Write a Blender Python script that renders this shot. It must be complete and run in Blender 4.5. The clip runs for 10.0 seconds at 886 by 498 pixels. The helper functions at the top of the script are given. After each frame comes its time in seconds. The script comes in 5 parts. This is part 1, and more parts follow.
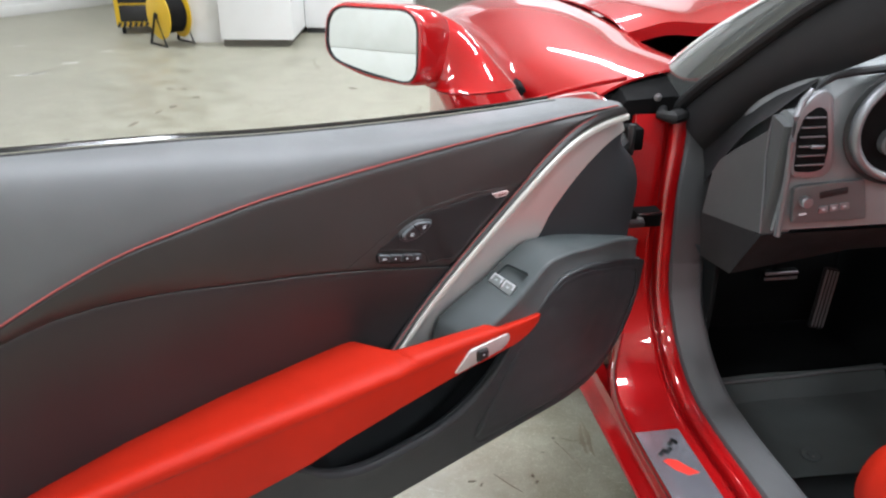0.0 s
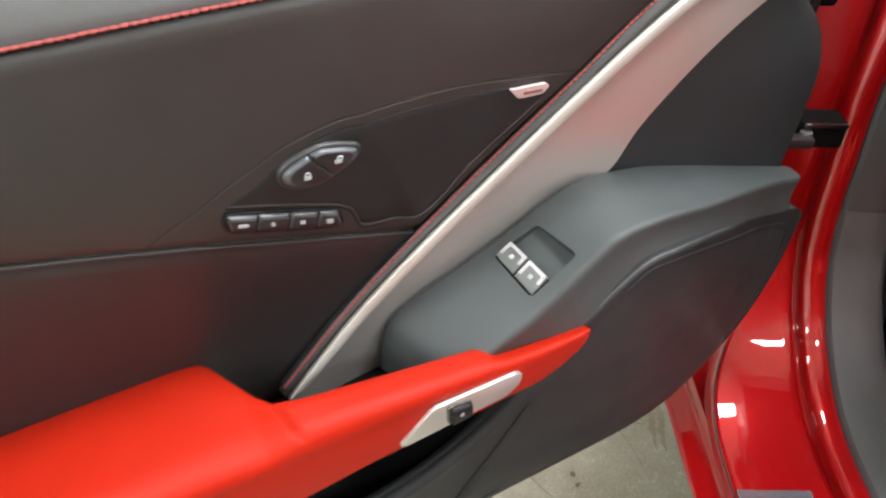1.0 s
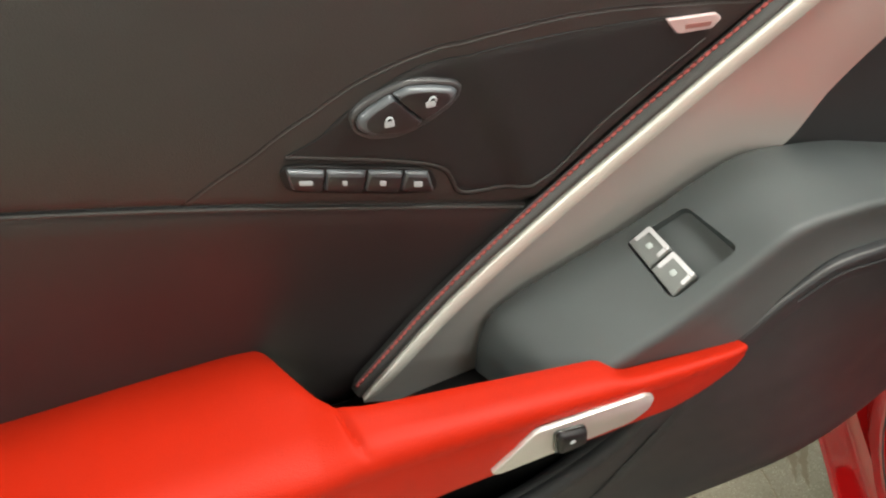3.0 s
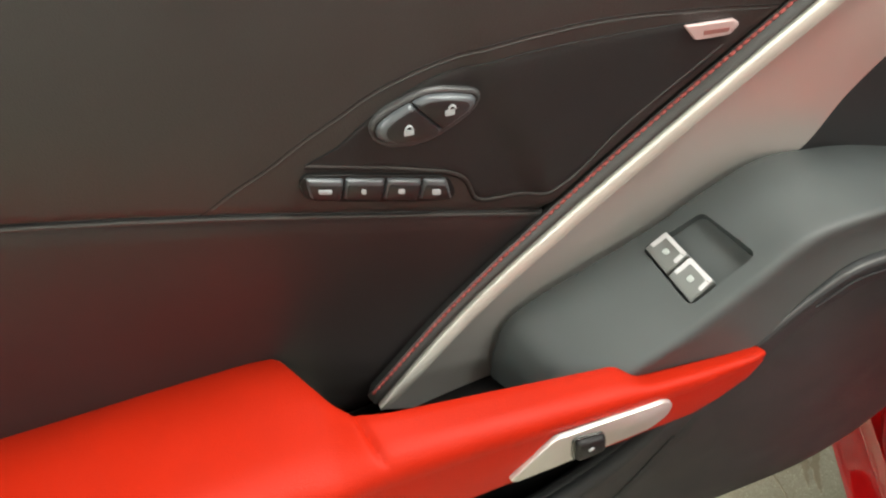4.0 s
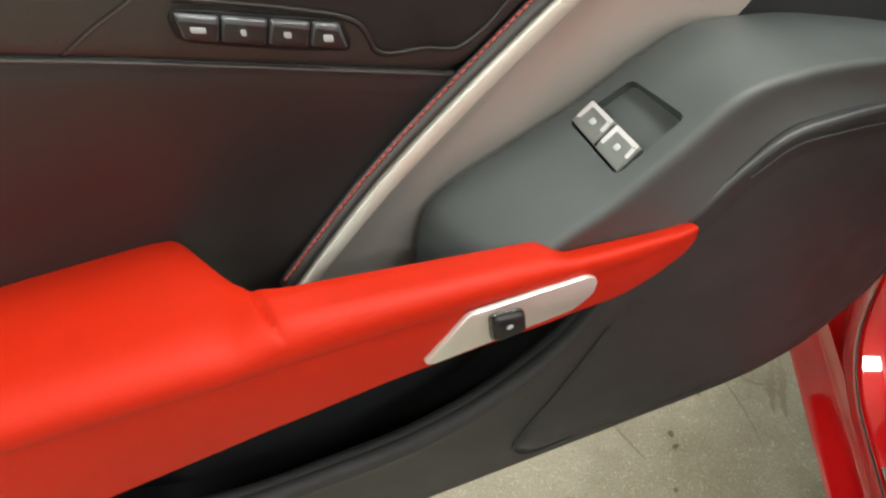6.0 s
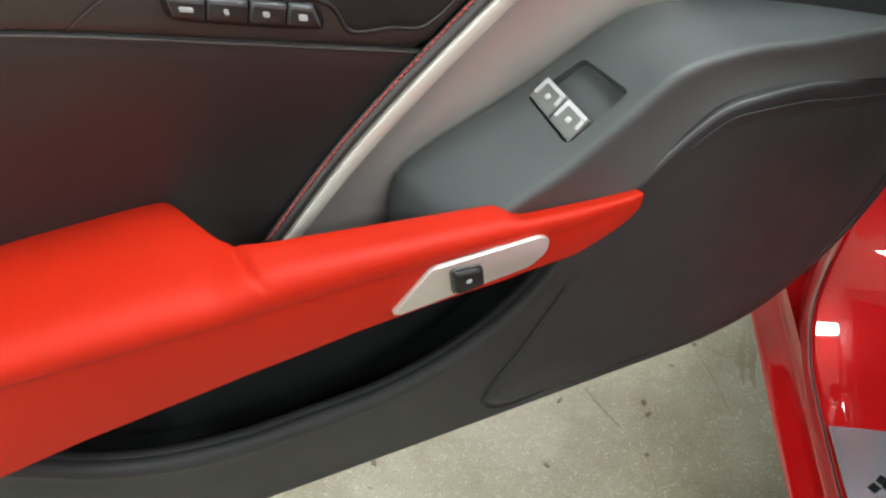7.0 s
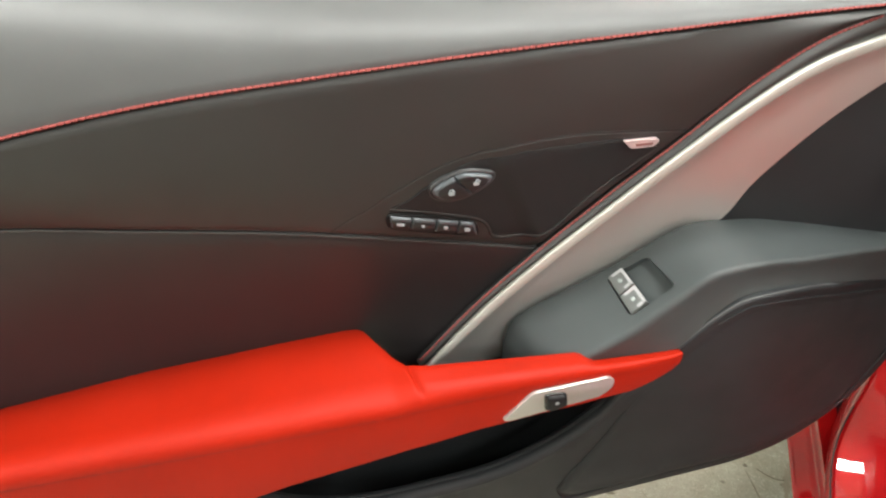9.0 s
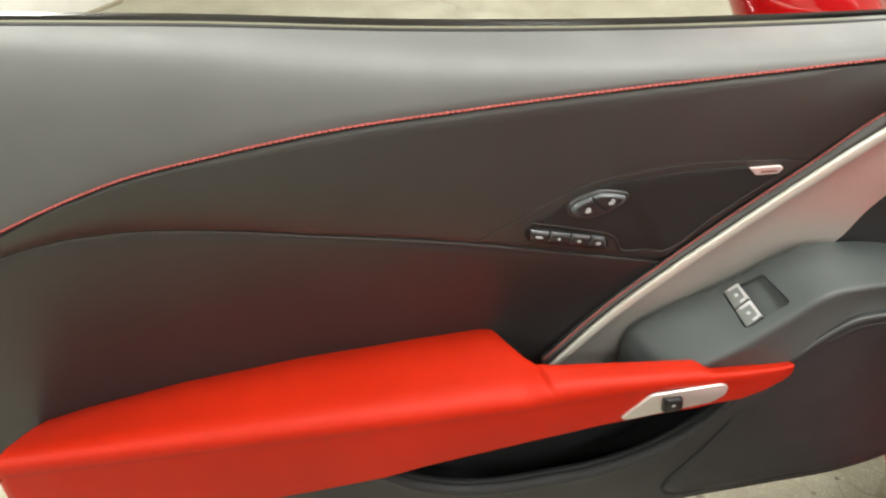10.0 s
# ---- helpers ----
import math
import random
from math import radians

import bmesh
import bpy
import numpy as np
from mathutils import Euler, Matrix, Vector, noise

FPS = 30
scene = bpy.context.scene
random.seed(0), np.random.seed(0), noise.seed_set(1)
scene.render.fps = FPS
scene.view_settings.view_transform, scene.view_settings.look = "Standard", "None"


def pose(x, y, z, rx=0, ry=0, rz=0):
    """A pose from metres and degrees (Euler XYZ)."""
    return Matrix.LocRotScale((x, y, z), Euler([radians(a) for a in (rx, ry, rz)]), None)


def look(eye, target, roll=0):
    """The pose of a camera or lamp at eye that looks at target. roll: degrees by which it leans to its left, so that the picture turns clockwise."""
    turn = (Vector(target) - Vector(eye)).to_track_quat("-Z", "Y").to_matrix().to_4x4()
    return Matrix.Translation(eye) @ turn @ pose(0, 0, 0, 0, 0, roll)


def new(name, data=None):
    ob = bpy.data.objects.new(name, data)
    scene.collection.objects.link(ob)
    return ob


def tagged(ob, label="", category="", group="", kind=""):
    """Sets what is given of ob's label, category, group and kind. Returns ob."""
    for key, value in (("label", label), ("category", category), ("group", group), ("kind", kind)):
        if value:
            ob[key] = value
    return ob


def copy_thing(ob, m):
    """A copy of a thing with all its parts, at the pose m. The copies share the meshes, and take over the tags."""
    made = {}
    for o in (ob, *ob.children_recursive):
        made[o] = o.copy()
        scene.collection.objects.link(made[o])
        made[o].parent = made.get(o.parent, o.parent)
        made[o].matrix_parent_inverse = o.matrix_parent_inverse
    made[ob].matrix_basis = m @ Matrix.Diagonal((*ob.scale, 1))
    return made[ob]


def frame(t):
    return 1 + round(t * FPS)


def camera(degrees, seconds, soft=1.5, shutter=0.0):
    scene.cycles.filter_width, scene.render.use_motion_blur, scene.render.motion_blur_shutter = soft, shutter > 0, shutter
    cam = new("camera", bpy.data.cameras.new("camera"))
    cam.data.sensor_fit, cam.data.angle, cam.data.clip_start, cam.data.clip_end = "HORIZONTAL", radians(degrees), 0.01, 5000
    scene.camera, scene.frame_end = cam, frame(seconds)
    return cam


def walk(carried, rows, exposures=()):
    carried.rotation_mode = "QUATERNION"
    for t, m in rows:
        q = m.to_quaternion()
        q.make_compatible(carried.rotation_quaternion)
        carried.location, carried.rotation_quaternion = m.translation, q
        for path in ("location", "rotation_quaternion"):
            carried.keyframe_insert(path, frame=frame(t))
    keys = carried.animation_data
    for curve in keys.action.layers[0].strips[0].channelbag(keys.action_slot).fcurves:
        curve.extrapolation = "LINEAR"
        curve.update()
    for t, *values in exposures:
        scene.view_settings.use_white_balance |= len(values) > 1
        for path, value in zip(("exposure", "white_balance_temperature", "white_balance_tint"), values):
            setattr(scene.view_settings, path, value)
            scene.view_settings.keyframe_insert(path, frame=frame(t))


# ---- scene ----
cam = camera(60.0, 10.0, 2.2, 0.2)
PATH = [
    (0, (-0.013, 0.016, 1.255), (0.011, 1.818, 0.388), 0.4),
    (0.2, (0.006, 0.168, 1.232), (0.041, 1.933, 0.291), 2.7),
    (0.5, (0.045, 0.337, 1.176), (0.025, 2.046, 0.136), 3.6),
    (0.8, (0.066, 0.498, 1.109), (-0.05, 2.092, -0.094), 2.6),
    (1, (0.091, 0.605, 1.066), (-0.102, 2.171, -0.163), 1.6),
    (1.2, (0.1, 0.681, 1.032), (-0.097, 2.229, -0.219), 1.7),
    (1.5, (0.1, 0.724, 0.997), (-0.129, 2.246, -0.281), 2.1),
    (2, (0.098, 0.742, 0.972), (-0.185, 2.231, -0.333), 1.3),
    (2.5, (0.092, 0.71, 0.99), (-0.31, 2.186, -0.298), -0.3),
    (3, (0.08, 0.696, 0.989), (-0.405, 2.171, -0.271), -1.7),
    (3.2, (0.072, 0.696, 0.998), (-0.408, 2.168, -0.267), -1.8),
    (4.3, (0.073, 0.695, 0.988), (-0.443, 2.172, -0.257), -2.8),
    (4.5, (0.077, 0.695, 0.987), (-0.451, 2.17, -0.256), -3.1),
    (5, (0.089, 0.706, 0.978), (-0.419, 2.176, -0.279), -3.0),
    (5.5, (0.108, 0.711, 0.968), (-0.373, 2.172, -0.31), -2.6),
    (5.8, (0.107, 0.708, 0.949), (-0.323, 2.152, -0.367), -1.7),
    (6, (0.118, 0.697, 0.926), (-0.343, 2.13, -0.39), -2.5),
    (6.2, (0.122, 0.695, 0.932), (-0.329, 2.108, -0.409), -2.4),
    (7.3, (0.156, 0.644, 0.955), (-0.297, 2.054, -0.389), -1.8),
    (7.5, (0.157, 0.637, 0.969), (-0.308, 2.049, -0.369), -1.7),
    (8, (0.169, 0.617, 1.012), (-0.348, 2.058, -0.274), -1.6),
    (8.5, (0.162, 0.543, 1.052), (-0.438, 1.997, -0.182), -1.7),
    (8.7, (0.152, 0.536, 1.085), (-0.451, 1.999, -0.138), -1.0),
    (9, (0.175, 0.503, 1.134), (-0.508, 1.98, -0.028), -1.6),
    (9.5, (0.172, 0.458, 1.161), (-0.599, 1.906, 0.018), -2.7),
    (10, (0.145, 0.428, 1.189), (-0.7, 1.818, 0.025), -3.2),
]
BALANCE = [(0.0, -0.03, 5780, 10), (0.5, 0.0, 5800, 10), (1.0, 0.18, 6250, 10), (1.5, 0.06, 6700, 8), (2.5, 0.04, 6750, 6), (4.5, 0.05, 6750, 5), (6.0, 0.05, 6700, 5), (7.5, 0.08, 6000, 6), (8.5, 0.12, 6050, 6), (9.0, 0.08, 6500, 6), (10.0, 0.05, 6750, 5)]
walk(cam, [(t, look(eye, target, roll)) for t, eye, target, roll in PATH], BALANCE)

# ---- light of the workshop ----
world = bpy.data.worlds.new("workshop_air")
scene.world = world
world.use_nodes = True
world.node_tree.nodes["Background"].inputs[0].default_value = (0.80, 0.86, 0.95, 1)
world.node_tree.nodes["Background"].inputs[1].default_value = 0.02
scene.view_settings.exposure = 0.0

# ceiling lights: (x, y), each 1.3 m long, across the car
LIGHTS = [(3.2, -1.45), (-2.0, -1.45), (0.62, 1.15), (2.30, 1.15), (-1.5, 1.15), (4.0, 1.15),
          (0.2, 4.3), (3.0, 4.3), (-3.2, 6.5), (0.8, 6.5),
          (2.6, -4.0), (-1.6, -4.0)]
CEIL = 3.3
LAMP_POWER = 78.0
LAMP_COLOUR = (1.0, 0.98, 0.955)


# ---- materials ----
def shader(name, colour, rough=0.5, metal=0.0, coat=0.0, coat_rough=0.05, spec=0.5):
    m = bpy.data.materials.new(name)
    m.use_nodes = True
    b = m.node_tree.nodes["Principled BSDF"]
    b.inputs["Base Color"].default_value = (*colour, 1)
    b.inputs["Roughness"].default_value = rough
    b.inputs["Metallic"].default_value = metal
    b.inputs["Coat Weight"].default_value = coat
    b.inputs["Coat Roughness"].default_value = coat_rough
    b.inputs["Specular IOR Level"].default_value = spec
    return m


def link(m, a, b):
    m.node_tree.links.new(a, b)


def coords(m, scale=(1, 1, 1)):
    n = m.node_tree.nodes
    tc, mp = n.new("ShaderNodeTexCoord"), n.new("ShaderNodeMapping")
    mp.inputs["Scale"].default_value = scale
    link(m, tc.outputs["Object"], mp.inputs["Vector"])
    return mp.outputs["Vector"]


def noise_tex(m, vec, scale, detail=4.0, rough=0.55):
    t = m.node_tree.nodes.new("ShaderNodeTexNoise")
    t.inputs["Scale"].default_value, t.inputs["Detail"].default_value, t.inputs["Roughness"].default_value = scale, detail, rough
    link(m, vec, t.inputs["Vector"])
    return t.outputs["Fac"]


def ramp(m, fac, stops):
    r = m.node_tree.nodes.new("ShaderNodeValToRGB")
    els = r.color_ramp.elements
    els[0].position, els[0].color = stops[0][0], (*stops[0][1], 1)
    els[1].position, els[1].color = stops[-1][0], (*stops[-1][1], 1)
    for p, c in stops[1:-1]:
        e = els.new(p)
        e.color = (*c, 1)
    link(m, fac, r.inputs["Fac"])
    return r.outputs["Color"]


def mix(m, fac, a, b, kind="MIX"):
    x = m.node_tree.nodes.new("ShaderNodeMixRGB")
    x.blend_type = kind
    for sock, v in ((x.inputs[0], fac), (x.inputs[1], a), (x.inputs[2], b)):
        if hasattr(v, "links"):
            link(m, v, sock)
        else:
            sock.default_value = v if isinstance(v, float) else (*v, 1)
    return x.outputs[0]


def bump(m, fac, strength, dist=0.001, under=None):
    b = m.node_tree.nodes.new("ShaderNodeBump")
    b.inputs["Strength"].default_value, b.inputs["Distance"].default_value = strength, dist
    link(m, fac, b.inputs["Height"])
    if under is not None:
        link(m, under, b.inputs["Normal"])
    return b.outputs["Normal"]


def into(m, name, out):
    link(m, out, m.node_tree.nodes["Principled BSDF"].inputs[name])


def grained(name, colour, rough, grain=900.0, strength=0.25, vary=0.09, coat=0.0, spec=0.5, cells=True):
    """Leather or moulded plastic: a fine cell grain, soft mottling and a little uneven sheen."""
    m = shader(name, colour, rough, coat=coat, spec=spec)
    v = coords(m)
    big = noise_tex(m, v, 9.0, 3.0)
    dark = tuple(c * (1 - vary) for c in colour)
    light = tuple(c * (1 + vary) for c in colour)
    into(m, "Base Color", ramp(m, big, [(0.3, dark), (0.7, light)]))
    if cells:
        vo = m.node_tree.nodes.new("ShaderNodeTexVoronoi")
        vo.inputs["Scale"].default_value = grain
        link(m, v, vo.inputs["Vector"])
        fine = vo.outputs["Distance"]
    else:
        fine = noise_tex(m, v, grain, 2.0)
    into(m, "Normal", bump(m, fine, strength, 0.0006, bump(m, noise_tex(m, v, 48.0, 3.0), 0.055, 0.001)))
    r = ramp(m, noise_tex(m, v, 26.0, 5.0), [(0.25, (rough - 0.05,) * 3), (0.75, (rough + 0.05,) * 3)])
    into(m, "Roughness", r)
    return m


BLACK_LEATHER = grained("black_leather", (0.0235, 0.0250, 0.0240), 0.48, 1400, 0.20, spec=0.72)
INSERT_LEATHER = grained("insert_leather", (0.0250, 0.0225, 0.0230), 0.41, 1400, 0.16, spec=0.52)
UPPER_VINYL = grained("upper_vinyl", (0.066, 0.070, 0.070), 0.50, 1500, 0.24, spec=0.75)
DOOR_PLASTIC = grained("door_plastic", (0.0285, 0.0310, 0.0330), 0.50, 1700, 0.30, spec=0.26)
POD_PLASTIC = grained("pod_plastic", (0.053, 0.063, 0.064), 0.52, 2200, 0.22, cells=False, spec=0.5)
INSET_FABRIC = grained("inset_fabric", (0.0112, 0.0145, 0.0156), 0.46, 1900, 0.35, spec=0.5)
# near-black for black parts, and for the shade in gaps and hollows
BLACK_AND_SHADE = grained("black_and_shade", (0.003, 0.003, 0.003), 0.8, 1200, 0.3, spec=0.1)
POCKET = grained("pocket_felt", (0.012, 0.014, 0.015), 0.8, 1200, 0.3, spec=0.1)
RED_LEATHER = grained("red_leather", (0.385, 0.0130, 0.0025), 0.50, 1300, 0.30, vary=0.07, spec=0.20)
SEAM_RED = shader("seam_red", (0.14, 0.005, 0.003), 0.6)
RUBBER = grained("black_rubber", (0.009, 0.009, 0.009), 0.55, 500, 0.15, cells=False, spec=0.3)
GREY_TRIM = grained("grey_trim", (0.070, 0.072, 0.073), 0.46, 1600, 0.25)
# the grey trim again, darkened for the shade up the hinge pillar
SHADED_TRIM = grained("shaded_trim_grain", (0.054, 0.055, 0.056), 0.46, 1600, 0.25)
DASH_VINYL = grained("dash_vinyl", (0.055, 0.057, 0.057), 0.45, 1300, 0.25)
CARPET = grained("floor_carpet", (0.0075, 0.0080, 0.0080), 0.95, 700, 0.6, cells=False, spec=0.05)
MAT = grained("floor_mat", (0.062, 0.070, 0.068), 0.9, 900, 0.6, cells=False, spec=0.1)
STITCH = shader("red_thread", (0.30, 0.062, 0.055), 0.75)
BUTTON = shader("button_plastic", (0.020, 0.020, 0.021), 0.34)
RELEASE = shader("release_rubber", (0.008, 0.008, 0.009), 0.5, spec=0.3)
RIM = shader("button_rim", (0.050, 0.052, 0.054), 0.38, 0.1)
ICON = shader("icon_print", (0.40, 0.45, 0.48), 0.5)
SOFT_MARK = shader("etched_mark", (0.36, 0.40, 0.39), 0.4)
# paler than the key faces: paints the light caught by their bevels
KEY_GLINT = shader("glint_key_edge", (0.085, 0.098, 0.108), 0.36, 0.2, spec=0.7)
BRIGHT_LIP = shader("polished_lip", (0.60, 0.61, 0.56), 0.45, 0.25)
CHROME = shader("chrome", (0.72, 0.73, 0.75), 0.22, 0.4)
BADGE = shader("badge_metal", (0.70, 0.56, 0.56), 0.30, 0.3)
BADGE_BAR = shader("badge_print", (0.28, 0.12, 0.11), 0.5)
MIRROR = shader("mirror_glass", (0.70, 0.735, 0.715), 0.01, 1.0)
GLASS_EDGE = shader("printed_glass_edge", (0.055, 0.060, 0.057), 0.10, 0.0, 1.0, 0.03, 0.9)
GLOSS_BLACK = shader("gloss_black", (0.008, 0.008, 0.008), 0.12, 0.0, 0.6)
FELT = shader("window_felt", (0.11, 0.105, 0.07), 0.9)


def satin_silver():
    m = shader("satin_silver", (0.64, 0.645, 0.62), 0.40, 0.80)
    v = coords(m)
    into(m, "Roughness", ramp(m, noise_tex(m, v, 30.0), [(0.3, (0.43,) * 3), (0.7, (0.49,) * 3)]))
    return m


def car_paint():
    m = shader("red_car_paint", (0.36, 0.004, 0.006), 0.42, 0.25, 1.0, 0.015, 0.08)
    v = coords(m)
    into(m, "Base Color", ramp(m, noise_tex(m, v, 2600.0, 1.0), [(0.3, (0.29, 0.002, 0.003)), (0.7, (0.36, 0.003, 0.004))]))
    n = m.node_tree.nodes["Principled BSDF"]
    n.inputs["Coat IOR"].default_value = 1.75
    link(m, bump(m, noise_tex(m, v, 60.0, 2.0), 0.012, 0.0006), n.inputs["Coat Normal"])
    return m


def concrete():
    m = shader("sealed_concrete", (0.35, 0.34, 0.3), 0.42)
    v = coords(m)
    cloud = noise_tex(m, v, 1.1, 6.0, 0.6)
    mott = noise_tex(m, v, 6.0, 6.0, 0.65)
    speck = noise_tex(m, v, 240.0, 5.0, 0.75)
    base = ramp(m, cloud, [(0.3, (0.345, 0.338, 0.268)), (0.55, (0.382, 0.374, 0.301)), (0.75, (0.410, 0.402, 0.327))])
    base = mix(m, 0.55, base, ramp(m, mott, [(0.30, (0.40, 0.36, 0.26)), (0.60, (1.0, 1.0, 1.0))]), "MULTIPLY")
    base = mix(m, 0.44, base, ramp(m, speck, [(0.32, (0.30, 0.28, 0.23)), (0.48, (0.82, 0.81, 0.77)), (0.64, (1.0, 1.0, 0.96)), (0.72, (1.0, 1.0, 1.0))]), "MULTIPLY")
    base = mix(m, 0.40, base, ramp(m, noise_tex(m, v, 520.0, 2.0, 0.6), [(0.34, (0.52, 0.50, 0.44)), (0.50, (0.90, 0.89, 0.86)), (0.62, (1.0, 1.0, 0.97))]), "MULTIPLY")
    gr = m.node_tree.nodes.new("ShaderNodeTexVoronoi")
    gr.inputs["Scale"].default_value = 330.0
    link(m, v, gr.inputs["Vector"])
    grain = mix(m, 1.0, ramp(m, gr.outputs["Distance"], [(0.22, (1, 1, 1)), (0.34, (0, 0, 0))]), ramp(m, noise_tex(m, v, 75.0, 3.0), [(0.42, (0, 0, 0)), (0.62, (0.75, 0.75, 0.75))]), "MULTIPLY")
    base = mix(m, grain, base, (0.66, 0.64, 0.52))
    vo = m.node_tree.nodes.new("ShaderNodeTexVoronoi")
    vo.feature = "DISTANCE_TO_EDGE"
    vo.inputs["Scale"].default_value = 0.9
    warp = mix(m, 0.35, v, noise_col(m, v, 2.2))
    link(m, warp, vo.inputs["Vector"])
    crack = ramp(m, vo.outputs["Distance"], [(0.0, (0.55, 0.52, 0.46)), (0.008, (1, 1, 1))])
    base = mix(m, ramp(m, noise_tex(m, v, 1.7), [(0.5, (0, 0, 0)), (0.62, (0.8, 0.8, 0.8))]), base, mix(m, 1.0, base, crack, "MULTIPLY"))
    spots = ramp(m, noise_tex(m, coords(m, (1.0, 1.6, 1)), 17.0, 3.0, 0.5), [(0.27, (0.22, 0.20, 0.16)), (0.31, (1, 1, 1))])
    base = mix(m, 0.8, base, spots, "MULTIPLY")
    into(m, "Base Color", base)
    into(m, "Roughness", ramp(m, mott, [(0.3, (0.30,) * 3), (0.7, (0.52,) * 3)]))
    into(m, "Normal", bump(m, speck, 0.12, 0.001))
    return m


def noise_col(m, vec, scale):
    t = m.node_tree.nodes.new("ShaderNodeTexNoise")
    t.inputs["Scale"].default_value = scale
    link(m, vec, t.inputs["Vector"])
    return t.outputs["Color"]


def painted(name, colour, rough=0.6, vary=0.06, dirt=0.15):
    m = shader(name, colour, rough)
    v = coords(m)
    c = ramp(m, noise_tex(m, v, 1.4, 5.0), [(0.3, tuple(x * (1 - vary) for x in colour)), (0.7, colour)])
    c = mix(m, dirt, c, ramp(m, noise_tex(m, v, 7.0, 6.0), [(0.35, (0.6, 0.57, 0.5)), (0.6, (1, 1, 1))]), "MULTIPLY")
    into(m, "Base Color", c)
    into(m, "Normal", bump(m, noise_tex(m, v, 90.0, 3.0), 0.15, 0.002))
    return m


SILVER = satin_silver()
PAINT = car_paint()
CONCRETE = concrete()
WALL_PAINT = painted("white_wall_paint", (0.72, 0.72, 0.69))
CABINET_PAINT = painted("white_cabinet_paint", (0.78, 0.78, 0.77), 0.4, 0.03, 0.06)
CEILING_PAINT = painted("ceiling_paint", (0.76, 0.76, 0.75))
LAMP_PAINT = painted("lamp_enamel", (0.75, 0.75, 0.73), 0.4)
YELLOW = painted("yellow_plastic", (0.80, 0.52, 0.02), 0.4, 0.05, 0.1)
ORANGE = painted("orange_plastic", (0.75, 0.12, 0.02), 0.4, 0.05, 0.1)
BLACK_STEEL = painted("black_steel", (0.02, 0.02, 0.02), 0.45)
SILL_STEEL = shader("sill_plate_metal", (0.34, 0.34, 0.38), 0.26, 0.75)
GLOW = shader("tube_glow", (0.9, 0.9, 0.9), 0.5)
GLOW.node_tree.nodes["Principled BSDF"].inputs["Emission Color"].default_value = (*LAMP_COLOUR, 1)
GLOW.node_tree.nodes["Principled BSDF"].inputs["Emission Strength"].default_value = 6.0


def glass(name, tint=(0.75, 0.8, 0.78)):
    m = shader(name, tint, 0.02)
    m.node_tree.nodes["Principled BSDF"].inputs["Transmission Weight"].default_value = 1.0
    return m


GLASS = glass("tinted_glass", (0.15, 0.17, 0.16))


# ---- mesh helpers ----
def steps(a, b, n, endpoint=True):
    return [float(x) for x in np.linspace(a, b, n, endpoint=endpoint)]


def part(name, bm, material, parent=None, label="", angle=35):
    bmesh.ops.recalc_face_normals(bm, faces=bm.faces)
    me = bpy.data.meshes.new(name)
    for f in bm.faces:
        f.smooth = True
    bm.to_mesh(me)
    bm.free()
    me.set_sharp_from_angle(angle=radians(angle))
    me.materials.append(material)
    ob = new(name, me)
    if parent is not None:
        ob.parent = parent
    if label:
        tagged(ob, label=label)
    return ob


def curve(pts, n):
    """n points at even steps on a smooth curve through pts (any dimension)."""
    p = np.array(pts, float)
    d = np.r_[0, np.cumsum(np.linalg.norm(np.diff(p, axis=0), axis=1))]
    m = np.zeros_like(p)
    h = np.diff(d)[:, None]
    s = np.diff(p, axis=0) / h
    m[1:-1] = (s[:-1] * h[1:] + s[1:] * h[:-1]) / (h[1:] + h[:-1])
    m[0], m[-1] = s[0], s[-1]
    out = []
    for x in steps(0, d[-1], n):
        i = min(max(np.searchsorted(d, x, side="right") - 1, 0), len(p) - 2)
        k = (x - d[i]) / h[i, 0]
        out.append((2 * k**3 - 3 * k**2 + 1) * p[i] + (k**3 - 2 * k**2 + k) * h[i, 0] * m[i]
                   + (-2 * k**3 + 3 * k**2) * p[i + 1] + (k**3 - k**2) * h[i, 0] * m[i + 1])
    return np.array(out)


def lay(bm, rows, closed=False, caps=False):
    """Faces over a net of points: rows of equal length. closed: each row is a ring."""
    vs = [[bm.verts.new(p) for p in r] for r in rows]
    n = len(vs[0])
    for a, b in zip(vs[:-1], vs[1:]):
        for j in range(n if closed else n - 1):
            k = (j + 1) % n
            bm.faces.new((a[j], a[k], b[k], b[j]))
    if caps:
        bm.faces.new(vs[0])
        bm.faces.new(vs[-1][::-1])
    return vs


def shell(rows, depth):
    """A net of points with thickness: depth is the offset to its back, rims closed."""
    bm = bmesh.new()
    front = lay(bm, rows)
    back = lay(bm, [[Vector(p) + Vector(depth) for p in r] for r in rows])
    ring = lambda g: g[0][:-1] + [r[-1] for r in g[:-1]] + g[-1][:0:-1] + [r[0] for r in g[:0:-1]]
    f, b = ring(front), ring(back)
    for i in range(len(f)):
        k = (i + 1) % len(f)
        bm.faces.new((f[i], f[k], b[k], b[i]))
    return bm


def box(bm, lo, hi, m=None, bevel=0.0, seg=2):
    r = bmesh.ops.create_cube(bm, size=1.0)
    vs = r["verts"]
    for v in vs:
        v.co = Vector([lo[i] + (v.co[i] + 0.5) * (hi[i] - lo[i]) for i in range(3)])
    if bevel:
        es = list({e for v in vs for e in v.link_edges})
        out = bmesh.ops.bevel(bm, geom=es, offset=bevel, segments=seg, profile=0.5, affect="EDGES")
        vs = list({v for f in out["faces"] for v in f.verts} | {v for v in vs if v.is_valid})
    if m is not None:
        bmesh.ops.transform(bm, matrix=m, verts=[v for v in vs if v.is_valid])
    return bm


